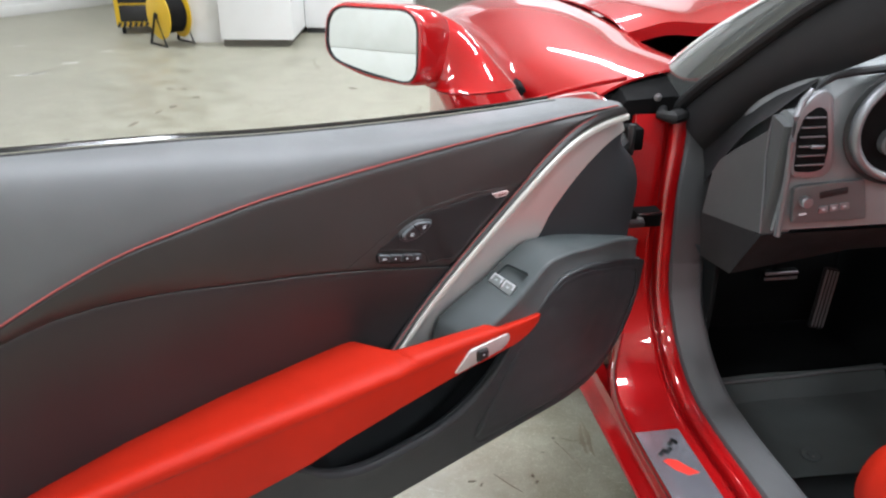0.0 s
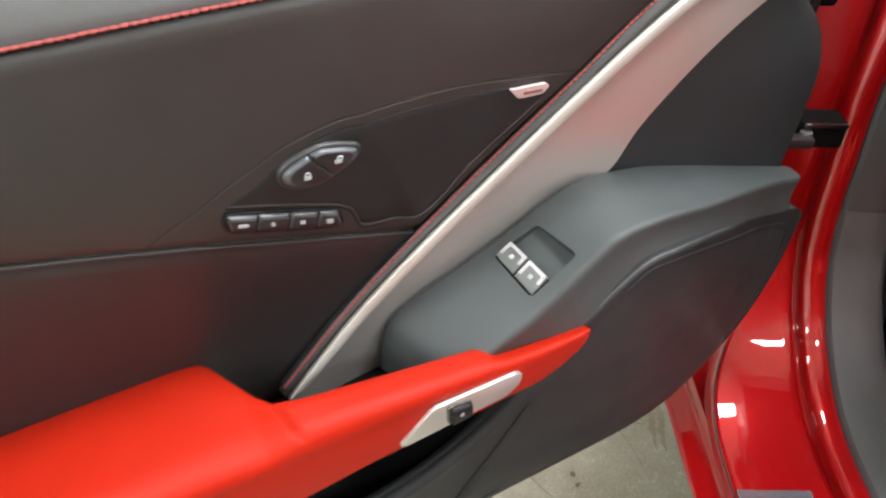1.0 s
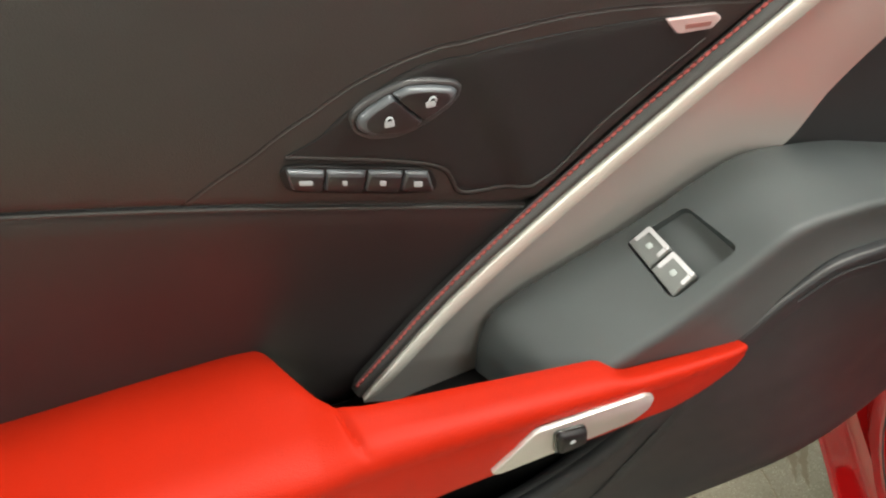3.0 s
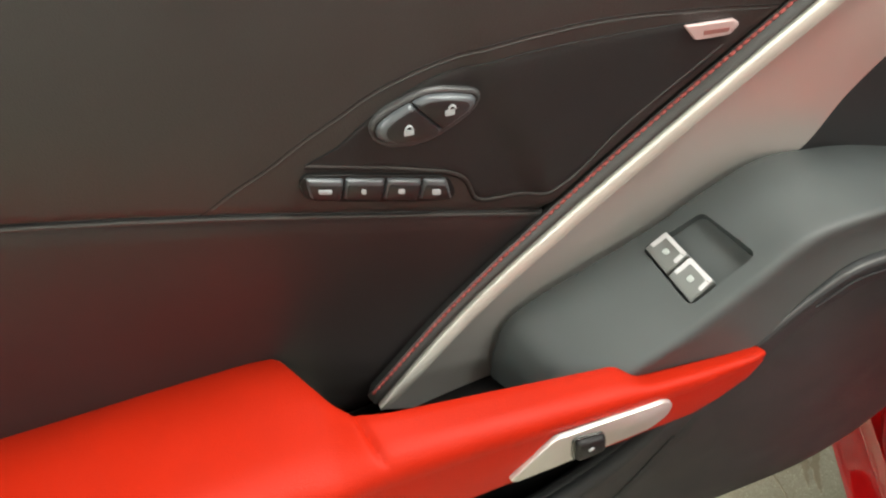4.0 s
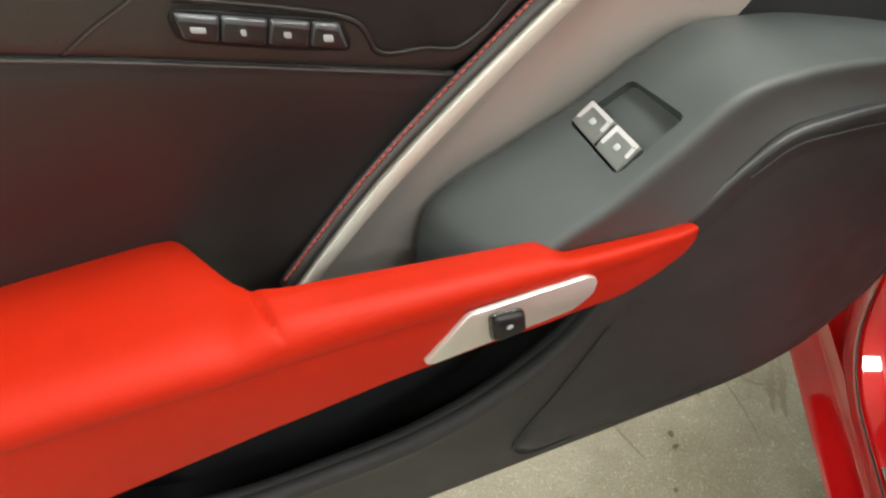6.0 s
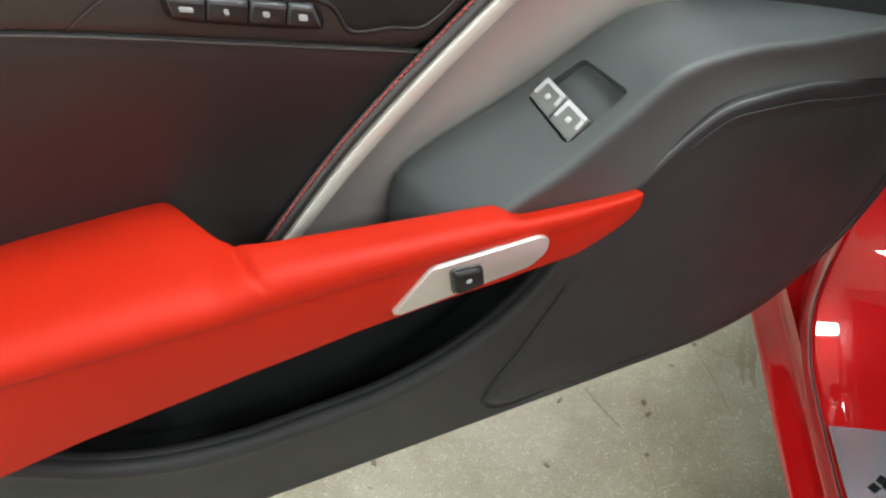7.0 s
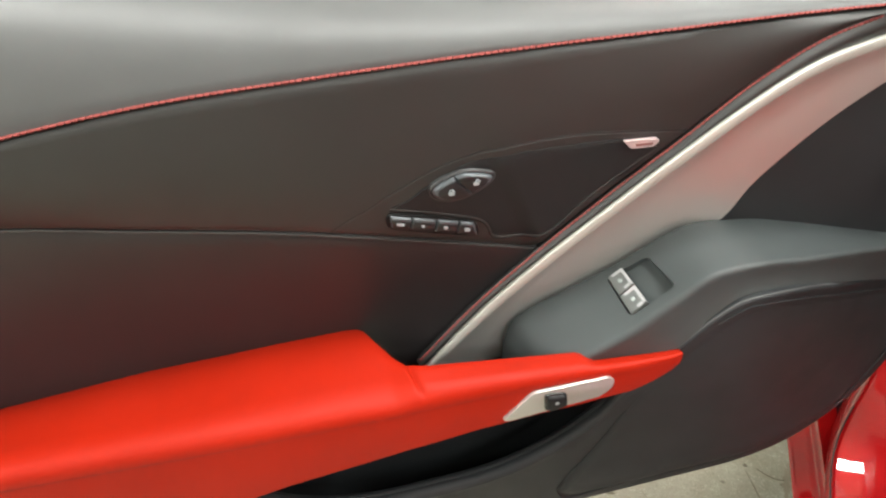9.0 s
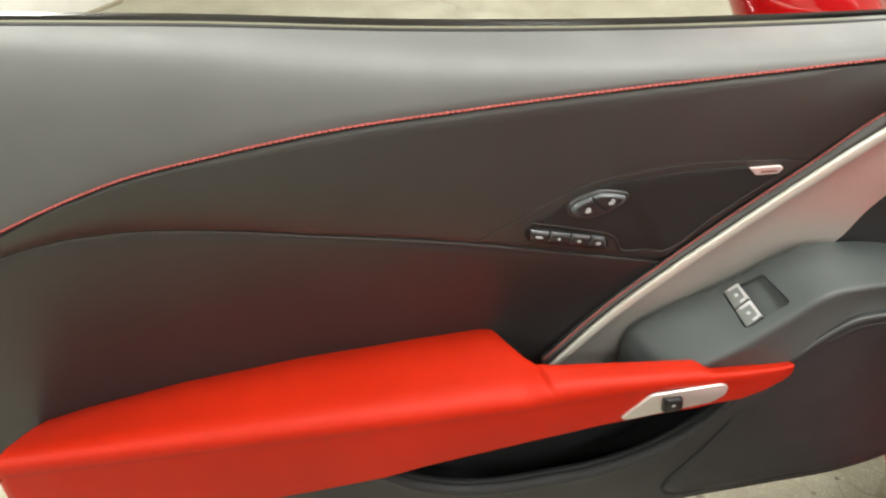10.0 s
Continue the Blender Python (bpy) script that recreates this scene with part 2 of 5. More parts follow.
def boxed(lo, hi, bevel=0.0, m=None, seg=2):
    return box(bmesh.new(), lo, hi, m, bevel, seg)


def tube(bm, pts, r, sides=8, flat=1.0, caps=True):
    """A round bar along a line of points."""
    p = [Vector(q) for q in pts]
    rows = []
    for i, q in enumerate(p):
        t = (p[min(i + 1, len(p) - 1)] - p[max(i - 1, 0)]).normalized()
        a = t.cross(Vector((0, 0, 1)))
        if a.length < 0.1:
            a = t.cross(Vector((1, 0, 0)))
        a.normalize()
        b = t.cross(a)
        rr = r[i] if hasattr(r, "__len__") else r
        rows.append([q + rr * (a * math.cos(k) + flat * b * math.sin(k)) for k in steps(0, 2 * math.pi, sides, endpoint=False)])
    lay(bm, rows, closed=True, caps=caps)
    return bm


def rounded(pts, r, n=4):
    """A closed outline in two dimensions with its corners rounded off."""
    out = []
    p = [Vector(q) for q in pts]
    for i, c in enumerate(p):
        a, b = p[i - 1], p[(i + 1) % len(p)]
        k = min(r, (a - c).length * 0.45, (b - c).length * 0.45)
        s, e = c + (a - c).normalized() * k, c + (b - c).normalized() * k
        for t in steps(0, 1, n):
            out.append((1 - t) ** 2 * s + 2 * t * (1 - t) * c + t**2 * e)
    return out


def plate(outline, place, thick, edge=0.001, crown=0.0):
    """A solid plate with a softened rim. place(x, y, h) gives the point at height h over the outline's plane."""
    bm = bmesh.new()
    c = sum((Vector(q) for q in outline), Vector((0, 0))) / len(outline)
    def ring(s, h):
        out = []
        for q in outline:
            d = Vector(q) - c
            k = max(d.length - s, 0.0) / max(d.length, 1e-9)
            out.append(place(*(c + d * k), h))
        return out
    rows = [ring(0, 0), ring(0, thick - edge), ring(edge * 0.35, thick - edge * 0.3), ring(edge, thick)]
    lay(bm, rows, closed=True, caps=True)
    return bm


def lathe(bm, profile, sides=32, m=None):
    """Turns (radius, height) round the z axis."""
    rows = [[Vector((r * math.cos(a), r * math.sin(a), h)) for a in steps(0, 2 * math.pi, sides, endpoint=False)] for r, h in profile]
    if m is not None:
        rows = [[m @ p for p in r] for r in rows]
    lay(bm, rows, closed=True, caps=True)
    return bm


# ---- the room ----
def structure(name, bm, material, label, parent=None):
    ob = part(name, bm, material, parent)
    return tagged(ob, label=label, category=name.split("_")[0], kind="structure")


X0, X1, Y0, Y1 = -6.2, 6.0, -5.2, 10.2
bm = bmesh.new()
lay(bm, [[Vector((x, y, 0)) for x in steps(X0, X1, 60)] for y in steps(Y0, Y1, 70)])
structure("floor", bm, CONCRETE, "stained sealed grey concrete workshop floor")
structure("ceiling", boxed((X0, Y0, CEIL), (X1, Y1, CEIL + 0.2)), CEILING_PAINT, "plain dark workshop ceiling")
structure("wall_east", boxed((X1, Y0, 0), (X1 + 0.2, Y1, CEIL)), WALL_PAINT, "plain white painted workshop wall")
bm = boxed((X0, Y0 - 0.2, 0), (X1, Y0 - 0.008, CEIL))
for r in range(11):
    box(bm, (X0, Y0 - 0.19, r * 0.3 + 0.004), (X1, Y0, r * 0.3 + 0.296), None, 0.002)
structure("wall_south", bm, WALL_PAINT, "white painted wall of wide horizontal panels behind")
structure("wall_north", boxed((X0, Y1, 0), (X1, Y1 + 0.2, CEIL)), WALL_PAINT, "plain white painted far wall")
structure("wall_far_west", boxed((X0 - 0.2, Y0, 0), (X0, Y1, CEIL)), WALL_PAINT, "plain white painted side wall")


def block_wall():
    bm = bmesh.new()
    box(bm, (-3.43, Y0, 0), (-3.278, 2.995, CEIL))
    for r in range(11):
        box(bm, (-3.435, Y0, r * 0.3 + 0.003), (-3.27, 3.0, r * 0.3 + 0.297), None, 0.002)
    return structure("wall_west", bm, WALL_PAINT, "white painted wall of wide horizontal panels, ending in a corner")


block_wall()
structure("baseboard", boxed((-3.29, 2.2, 0), (-3.262, 3.02, 0.02), 0.004), painted("grimy_sealant", (0.30, 0.27, 0.20)), "grimy sealant strip at the foot of the white wall")
# the slanting wall far behind, with a stepped foot
SLANT = pose(-3.90, 8.38, 0, 0, 0, 52.0)
bm = box(bmesh.new(), (-2.6, 0.03, 0.0), (0.9, 0.23, CEIL), SLANT)
box(bm, (-2.6, 0.0, 0.0), (0.9, 0.05, 0.10), SLANT, 0.004)
structure("wall_slant", bm, WALL_PAINT, "white painted wall with a stepped foot at the far corner")
# the far white wall end with its column
structure("wall_nook", boxed((-2.12, 6.66, 0), (-1.78, 8.6, CEIL)), WALL_PAINT, "white painted wall end with a scuffed foot")
structure("column", lathe(bmesh.new(), [(0.05, 0), (0.05, CEIL)], 20, pose(-1.80, 6.72, 0)), WALL_PAINT, "round white painted pipe running up the wall end")


# ---- the car ----
CAR = pose(0.37, 1.18, 0, 0, 0, 8.0)
DOOR = pose(-0.028, 1.019, 0, 0, 0, 37.0)
car = new("sports_car")
car.matrix_world = CAR
tagged(car, "glossy red sports car with its driver door standing open", "car")


def D(u, z, w):
    """A point of the open door: u along it towards the hinge, z up, w out of its inner face."""
    return Vector((u, -w, z))


def dcurve(pts, n):
    return [D(*p) for p in curve(pts, n)]


# door lines, each (u, z, w)
BELT = [(-0.715, 1.019, -0.052), (-0.650, 1.013, -0.052), (-0.50, 0.999, -0.052), (-0.35, 0.9845, -0.052), (-0.18, 0.965, -0.052), (0.04, 0.9468, -0.050),
        (0.20, 0.9380, -0.048), (0.30, 0.9345, -0.045), (0.345, 0.9310, -0.040), (0.38, 0.9255, -0.028), (0.415, 0.9210, -0.012)]
STITCH_LINE = [(-0.715, 0.7600, 0.0078), (-0.640, 0.797, 0.0078), (-0.54, 0.8416, 0.0078), (-0.48, 0.865, 0.0074), (-0.42, 0.8835, 0.0074), (-0.34, 0.897, 0.0072), (-0.25, 0.9084, 0.0072),
               (-0.13, 0.915, 0.0073), (0.0, 0.9194, 0.0069), (0.15, 0.9217, 0.0060), (0.27, 0.9232, 0.0055), (0.35, 0.9225, 0.0050), (0.400, 0.9210, 0.0030)]
SEAM = [(-0.715, 0.728, -0.008), (-0.64, 0.768, -0.008), (-0.55, 0.810, -0.0092), (-0.50, 0.8205, -0.0105), (-0.45, 0.8226, -0.0114), (-0.36, 0.8143, -0.0106), (-0.28, 0.8005, -0.0081),
        (-0.18, 0.783, -0.0055), (-0.127, 0.7715, -0.0050), (-0.045, 0.7495, -0.0070), (0.064, 0.7205, -0.0085)]
BORDER = [(-0.060, 0.604, -0.0117), (0.0, 0.6716, -0.0072), (0.062, 0.7304, -0.0023), (0.12, 0.7808, 0.0023), (0.18, 0.8292, 0.0067), (0.235, 0.8722, 0.0081),
          (0.29, 0.9032, 0.0089), (0.34, 0.9175, 0.0084), (0.405, 0.9205, 0.0044)]
BLADE_L = [(-0.054, 0.5973, -0.0089), (0.008, 0.6666, -0.0062), (0.065, 0.7225, 0.0013), (0.117, 0.7675, 0.0068), (0.171, 0.8122, 0.0114), (0.222, 0.850, 0.0137),
           (0.28, 0.8825, 0.0128), (0.349, 0.8990, 0.0076), (0.43, 0.9015, -0.0016)]
BLADE_R = [(-0.052, 0.582, -0.016), (-0.015, 0.566, -0.018), (0.035, 0.563, -0.020), (0.08, 0.596, -0.021), (0.14, 0.655, -0.021), (0.20, 0.690, -0.018), (0.25, 0.714, -0.0139),
           (0.272, 0.7491, -0.0125), (0.301, 0.7805, -0.0112), (0.353, 0.8235, -0.0107), (0.404, 0.8535, -0.0107), (0.440, 0.8665, -0.0123)]


def seamed(top, low, n, rows, ease, roll=0.0035, back=0.012):
    """A padded panel between two lines: ease(t) gives its swell, and its edges roll back into the seams."""
    net = []
    ts = [0.0, 0.012, 0.035] + list(steps(0.08, 0.92, rows)) + [0.965, 0.988, 1.0]
    for t in ts:
        r = []
        edge = min(t, 1 - t)
        dip = roll * max(0.0, 1 - edge / 0.035) ** 2
        for a, b in zip(top, low):
            p = a.lerp(b, t)
            p.y += dip - ease(t)
            r.append(p)
        net.append(r)
    return shell(net, (0, back, 0))


def door_skin():
    """The steel door itself: a deep painted shell behind the trim."""
    outer = [(-0.655, 0.990), (-0.50, 0.976), (-0.35, 0.962), (-0.18, 0.944), (0.04, 0.928), (0.20, 0.920), (0.34, 0.917), (0.45, 0.914)]
    edge = [(0.482, 0.90), (0.496, 0.80), (0.502, 0.70), (0.505, 0.58), (0.498, 0.47), (0.475, 0.40), (0.435, 0.36), (0.36, 0.342)]
    low = [(0.20, 0.335), (0.0, 0.328), (-0.2, 0.322), (-0.4, 0.318), (-0.56, 0.316), (-0.63, 0.335), (-0.668, 0.40), (-0.69, 0.52), (-0.69, 0.70), (-0.675, 0.88)]
    ring = [Vector(q) for q in curve(outer, 24)] + [Vector(q) for q in curve(edge, 24)] + [Vector(q) for q in curve(low, 40)]
    mid = Vector((-0.05, 0.65))
    def at(k, w, bow=0.0):
        out = []
        for q in ring:
            p = mid + (q - mid) * k
            out.append(D(p[0], p[1], w - bow * (1 - ((p[1] - 0.66) / 0.36) ** 2)))
        return out
    bm = bmesh.new()
    lay(bm, [at(0.955, -0.050), at(0.975, -0.050), at(0.982, -0.056), at(0.984, -0.085), at(1.0, -0.100), at(1.0, -0.112), at(0.99, -0.120, 0.02), at(0.7, -0.125, 0.05), at(0.3, -0.128, 0.055)], closed=True, caps=True)
    return bm


door = part("door", door_skin(), PAINT, car, "open driver door with black and red leather trim")
door.matrix_local = CAR.inverted() @ DOOR

# upper roll from the window slot down to the red stitching
N = 110
top, low = dcurve(BELT, N), dcurve(STITCH_LINE, N)
net = []
for t in list(steps(0, 1, 22)):
    r = []
    for a, b in zip(top, low):
        c = Vector((a.x * 0.65 + b.x * 0.35, b.y + 0.014 * min(1, (a.z - b.z) / 0.06), a.z - 0.010 * min(1, (a.z - b.z) / 0.05)))
        k = 1.5
        p = ((1 - t) ** 2 * a + 2 * k * t * (1 - t) * c + t**2 * b) / ((1 - t) ** 2 + 2 * k * t * (1 - t) + t**2)
        p.y += 0.0015 * max(0.0, 1 - (1 - t) / 0.02) ** 2
        r.append(p)
    net.append(r)
net.insert(0, [p + Vector((0, 0.004, -0.008)) for p in top])
part("upper_panel", shell(net, (0, 0.014, 0)), UPPER_VINYL, door, "soft charcoal upper roll under the window slot")

# middle leather field, between stitching and seam, reaching up to the silver blade
i = 2
low = dcurve(SEAM, 74)[:-1] + dcurve(BORDER[i:], 44)
top = dcurve([(u, z - 0.0020, w - 0.0003) for u, z, w in STITCH_LINE], len(low))
leather = part("leather_panel", seamed(top, low, N, 14, lambda t: 0.0045 * math.sin(math.pi * t)), BLACK_LEATHER, door, "black leather door field")

# reddish-lit insert above the armrest
top = dcurve(SEAM, 90)
low = dcurve([(-0.720, 0.49, -0.038), (-0.45, 0.565, -0.040), (-0.25, 0.592, -0.041), (-0.15, 0.578, -0.040), (-0.064, 0.572, -0.028)], 90)
part("insert_panel", seamed(top, low, 90, 16, lambda t: -0.003 * math.sin(math.pi * t)), INSERT_LEATHER, door, "black leather insert above the armrest")

# piping beside the blade
a, b = dcurve(BORDER, 70), dcurve(BLADE_L, 70)
net = []
for t in steps(0, 1, 9):
    net.append([p.lerp(q, t) - Vector((0, 0.0045 * math.sin(math.pi * t) - 0.001, 0)) for p, q in zip(a, b)])
part("piping", shell(net, (0.005, 0.012, -0.004)), BLACK_LEATHER, door, "padded black leather edge along the silver blade")


def stitches(line, step, length, r, out, parent, name, side=(0, 0)):
    pts = [D(*p) for p in curve(line, 900)]
    d = np.r_[0, np.cumsum([(q - p).length for p, q in zip(pts[:-1], pts[1:])])]
    bm = bmesh.new()
    x = 0.004
    while x < d[-1] - length:
        p, q = (Vector([np.interp(y, d, [v[c] for v in pts]) for c in range(3)]) for y in (x, x + length))
        off = Vector((side[0], -out, side[1]))
        p, q = p + off, q + off
        m = p.lerp(q, 0.5) + Vector((0, -0.5 * r, 0))
        tube(bm, [p, p.lerp(m, 0.5) + Vector((0, -0.3 * r, 0)), m, q.lerp(m, 0.5) + Vector((0, -0.3 * r, 0)), q], [r * 0.6, r, r, r, r * 0.6], 5)
        x += step
    return part(name, bm, STITCH, parent, "row of red thread stitches")


stitches([(u, z + 0.0014, w - 0.0003) for u, z, w in STITCH_LINE], 0.0050, 0.0043, 0.0013, 0.0003, door, "red_stitching")
stitches([(u, z, w) for u, z, w in BORDER[:-1]], 0.0046, 0.0037, 0.0011, 0.0008, door, "red_stitching", (0.0004, -0.0004))

# piped seam between field and insert, and along the pod's lower edge
bm = bmesh.new()
tube(bm, [D(u, z - 0.0012, w - 0.0012) for u, z, w in curve(SEAM, 120)], 0.0016, 8)
part("seam_piping", bm, BLACK_LEATHER, door)

# silver blade with its raised bright lip
a, b = dcurve(BLADE_L, 90), dcurve(BLADE_R, 90)
net = []
for t, h in ((0.0, -0.004), (0.0, 0.0012), (0.012, 0.0030), (0.035, 0.0040), (0.10, 0.0044), (0.135, 0.0038), (0.155, 0.0005), (0.185, -0.0015), (0.24, -0.002), (0.3, -0.002), (0.4, -0.002), (0.5, -0.0015), (0.6, -0.001), (0.7, -0.0005), (0.85, 0.0), (0.96, 0.0), (1.0, -0.006)):
    r = []
    for p, q in zip(a, b):
        L = (q - p).length
        k = min(t * 0.085 / max(L, 0.02), 0.9) if t < 0.2 else t
        if t < 0.2:
            k = min(k, t * 2.5)
        s = p.lerp(q, k)
        if t > 0.15:
            s.y = q.y + (p.y - q.y) * float(np.interp(t, (0.155, 0.185, 0.3, 0.5, 1.0), (0.36, 0.08, -0.12, -0.12, 0.0)))
        s.y -= h
        r.append(s)
    net.append(r)
part("silver_blade", shell(net[5:], (0, 0.010, 0)), SILVER, door, "satin silver blade sweeping up to the window corner")
part("blade_lip", shell(net[:6], (0, 0.006, 0)), BRIGHT_LIP, door, "bright polished lip of the blade")

# dark cover between blade and hinge edge
a = dcurve(BLADE_R[6:], 40)
b = dcurve([(0.474, 0.582, -0.0132), (0.490, 0.646, -0.0140), (0.503, 0.703, -0.0172), (0.511, 0.757, -0.0215), (0.500, 0.796, -0.0280), (0.472, 0.825, -0.0300), (0.444, 0.850, -0.0260)], 40)
net = []
for t in steps(0, 1, 12):
    net.append([p.lerp(q, t) + Vector((0, 0.006 - 0.006 * math.sin(math.pi * t), 0)) for p, q in zip(a, b)])
part("hinge_side_cover", shell(net, (0, 0.02, 0)), DOOR_PLASTIC, door, "smooth dark cover next to the hinge edge")

# ---- switch pod ----
POD_IN = [(0.030, 0.606, -0.017), (0.039, 0.631, -0.0172), (0.062, 0.6475, -0.0162), (0.09, 0.6605, -0.0150), (0.145, 0.6865, -0.0135), (0.178, 0.706, -0.0125), (0.21, 0.7190, -0.0125),
          (0.25, 0.7170, -0.0140), (0.33, 0.700, -0.018), (0.41, 0.676, -0.021), (0.507, 0.645, -0.025)]
POD_OUT = [(0.050, 0.596, 0.052), (0.064, 0.620, 0.057), (0.088, 0.641, 0.060), (0.125, 0.662, 0.061), (0.165, 0.690, 0.061), (0.20, 0.7125, 0.060), (0.24, 0.7165, 0.059), (0.303, 0.7085, 0.054),
           (0.37, 0.698, 0.043), (0.43, 0.680, 0.028), (0.485, 0.658, 0.010), (0.507, 0.644, -0.006)]
POD_LOW = [(0.052, 0.586, 0.044), (0.072, 0.596, 0.050), (0.105, 0.606, 0.056), (0.15, 0.618, 0.060), (0.180, 0.636, 0.062), (0.205, 0.664, 0.062), (0.230, 0.6825, 0.062), (0.265, 0.6845, 0.060),
           (0.33, 0.671, 0.051), (0.41, 0.644, 0.029), (0.485, 0.617, 0.008), (0.507, 0.608, -0.006)]
n = 80
a, b, c = dcurve(POD_IN, n), dcurve(POD_OUT, n), dcurve(POD_LOW, n)
rows = []
for p, q, s in zip(a, b, c):
    col = [p + Vector((0, 0.004, -0.03)), p]
    e0, e1 = q.lerp(p, 0.075), q.lerp(s, 0.13)
    col += [p.lerp(e0, k) + Vector((0, 0, 0.0015 * math.sin(math.pi * k))) for k in (0.1, 0.3, 0.5, 0.7, 0.9)]
    col += [(1 - k) ** 2 * e0 + 2 * k * (1 - k) * q + k * k * e1 for k in (0, 0.2, 0.4, 0.6, 0.8, 1)]
    col += [e1.lerp(s, k) + Vector((0, 0.0018 * math.sin(math.pi * k), 0)) for k in (0.15, 0.35, 0.6, 0.85)]
    col += [s, s + Vector((0, 0.010, -0.002)), p + Vector((0, 0.0, -0.034))]
    rows.append(col)
bm = bmesh.new()
lay(bm, rows, closed=True, caps=True)
SW = {"L": (0.1270, 0.680, -0.002), "T": (0.1615, 0.7035, 0.0025), "R": (0.1712, 0.6965, 0.0455), "B": (0.1322, 0.670, 0.0460)}
sL, sT, sR, sB = (D(*SW[k]) for k in "LTRB")
ex = ((sT - sL) + (sR - sB)).normalized()
ey = ((sB - sL) + (sR - sT)).normalized()
ez = ex.cross(ey).normalized()
if ez.z < 0:
    ez = -ez
ey = ez.cross(ex) if ez.cross(ex).dot(ey) > 0 else -ez.cross(ex)
half_x = ((sT - sL).length + (sR - sB).length) / 4
half_y = ((sB - sL).length + (sR - sT).length) / 4


def on_pod(x, y, h):
    k, v = (x / half_x + 1) / 2, (y / half_y + 1) / 2
    return sL.lerp(sT, k).lerp(sB.lerp(sR, k), v) + ez * h


def carve(bm, cutter):
    """bm with the closed mesh of cutter taken out of it."""
    bmesh.ops.recalc_face_normals(bm, faces=bm.faces)
    bmesh.ops.recalc_face_normals(cutter, faces=cutter.faces)
    obs = []
    for k, g in enumerate((bm, cutter)):
        me = bpy.data.meshes.new("carving")
        g.to_mesh(me)
        g.free()
        obs.append(new("carving", me))
    md = obs[0].modifiers.new("cut", "BOOLEAN")
    md.operation, md.object, md.solver = "DIFFERENCE", obs[1], "EXACT"
    bpy.context.view_layer.update()
    res = bmesh.new()
    me = bpy.data.meshes.new_from_object(obs[0].evaluated_get(bpy.context.evaluated_depsgraph_get()))
    res.from_mesh(me)
    for o in obs:
        data = o.data
        bpy.data.objects.remove(o)
        bpy.data.meshes.remove(data)
    bpy.data.meshes.remove(me)
    return res


def cut_well():
    g = bmesh.new()
    hx, hy = half_x * 1.05, half_y * 1.05
    o = rounded([(-hx, -hy), (hx, -hy), (hx, hy), (-hx, hy)], 0.0055, 6)
    lay(g, [[on_pod(*q, 0.02) for q in o], [on_pod(*q, -0.001) for q in o], [on_pod(q[0] * 0.97, q[1] * 0.97, -0.013) for q in o]], closed=True, caps=True)
    return g


part("switch_pod", carve(bm, cut_well()), POD_PLASTIC, door, "grey moulded plastic switch pod", 50)


def window_switch(y0, y1):
    x0, x1 = -half_x + 0.0008, -half_x + 0.0185
    m = (y0 + y1) / 2
    g = bmesh.new()
    prof = [(x0, -0.010), (x0, -0.0005), (x0 + 0.004, 0.0008), (x1 - 0.007, 0.0012), (x1 - 0.003, 0.0030), (x1 - 0.0008, 0.0026), (x1, 0.0), (x1 - 0.002, -0.010)]
    lay(g, [[on_pod(x, y, h - dz) for x, h in prof] for y, dz in ((y0 + 0.0002, 0.0012), (y0 + 0.0012, 0), (m, 0.0003), (y1 - 0.0012, 0), (y1 - 0.0002, 0.0012))], closed=True, caps=True)
    sw = part("window_switch", g, shader("switch_grey", (0.19, 0.205, 0.20), 0.35, 0.3), door, "window switch with a bright chrome edge")
    g = bmesh.new()
    w = 0.0028
    o = [(x0 + 0.004, y0 + 0.001), (x1 - 0.0005, y0 + 0.001), (x1 - 0.0005, y1 - 0.001), (x0 + 0.008, y1 - 0.001), (x0 + 0.008, y1 - 0.001 - w), (x1 - 0.0005 - w, y1 - 0.001 - w), (x1 - 0.0005 - w, y0 + 0.001 + w), (x0 + 0.004, y0 + 0.001 + w)]
    hh = lambda x: 0.0010 + 0.0022 * max(0, (x - (x1 - 0.007)) / 0.005) if x < x1 - 0.002 else 0.0032
    o = rounded(o, 0.0011, 4)
    lay(g, [[on_pod(x, y, hh(x) - 0.001) for x, y in o], [on_pod(x, y, hh(x) + 0.0003) for x, y in o]], closed=True, caps=True)
    part("chrome_edge", g, CHROME, sw, "polished chrome edge")
    g = bmesh.new()
    o = rounded([(x0 + 0.0065, m - 0.002), (x0 + 0.0105, m - 0.002), (x0 + 0.0105, m + 0.002), (x0 + 0.0065, m + 0.002)], 0.0014)
    part("window_mark", plate(o, lambda x, y, h: on_pod(x, y, 0.0009 + h), 0.0006, 0.0002), SOFT_MARK, sw)


window_switch(-half_y + 0.0008, -0.0006)
window_switch(0.0006, half_y - 0.0008)


# ---- lower panel with the map pocket ----
def smooth(x):
    x = min(max(x, 0.0), 1.0)
    return x * x * (3 - 2 * x)


def lower_w(u, z):
    top = 0.067 - 0.060 * smooth((u - 0.25) / 0.27)
    bot = 0.020 - 0.020 * smooth((u - 0.30) / 0.2)
    k = (z - 0.37) / 0.30
    return bot + (top - bot) * (k + 0.25 * k * (1 - k)) if k > 0 else bot + 0.10 * k * 0.4


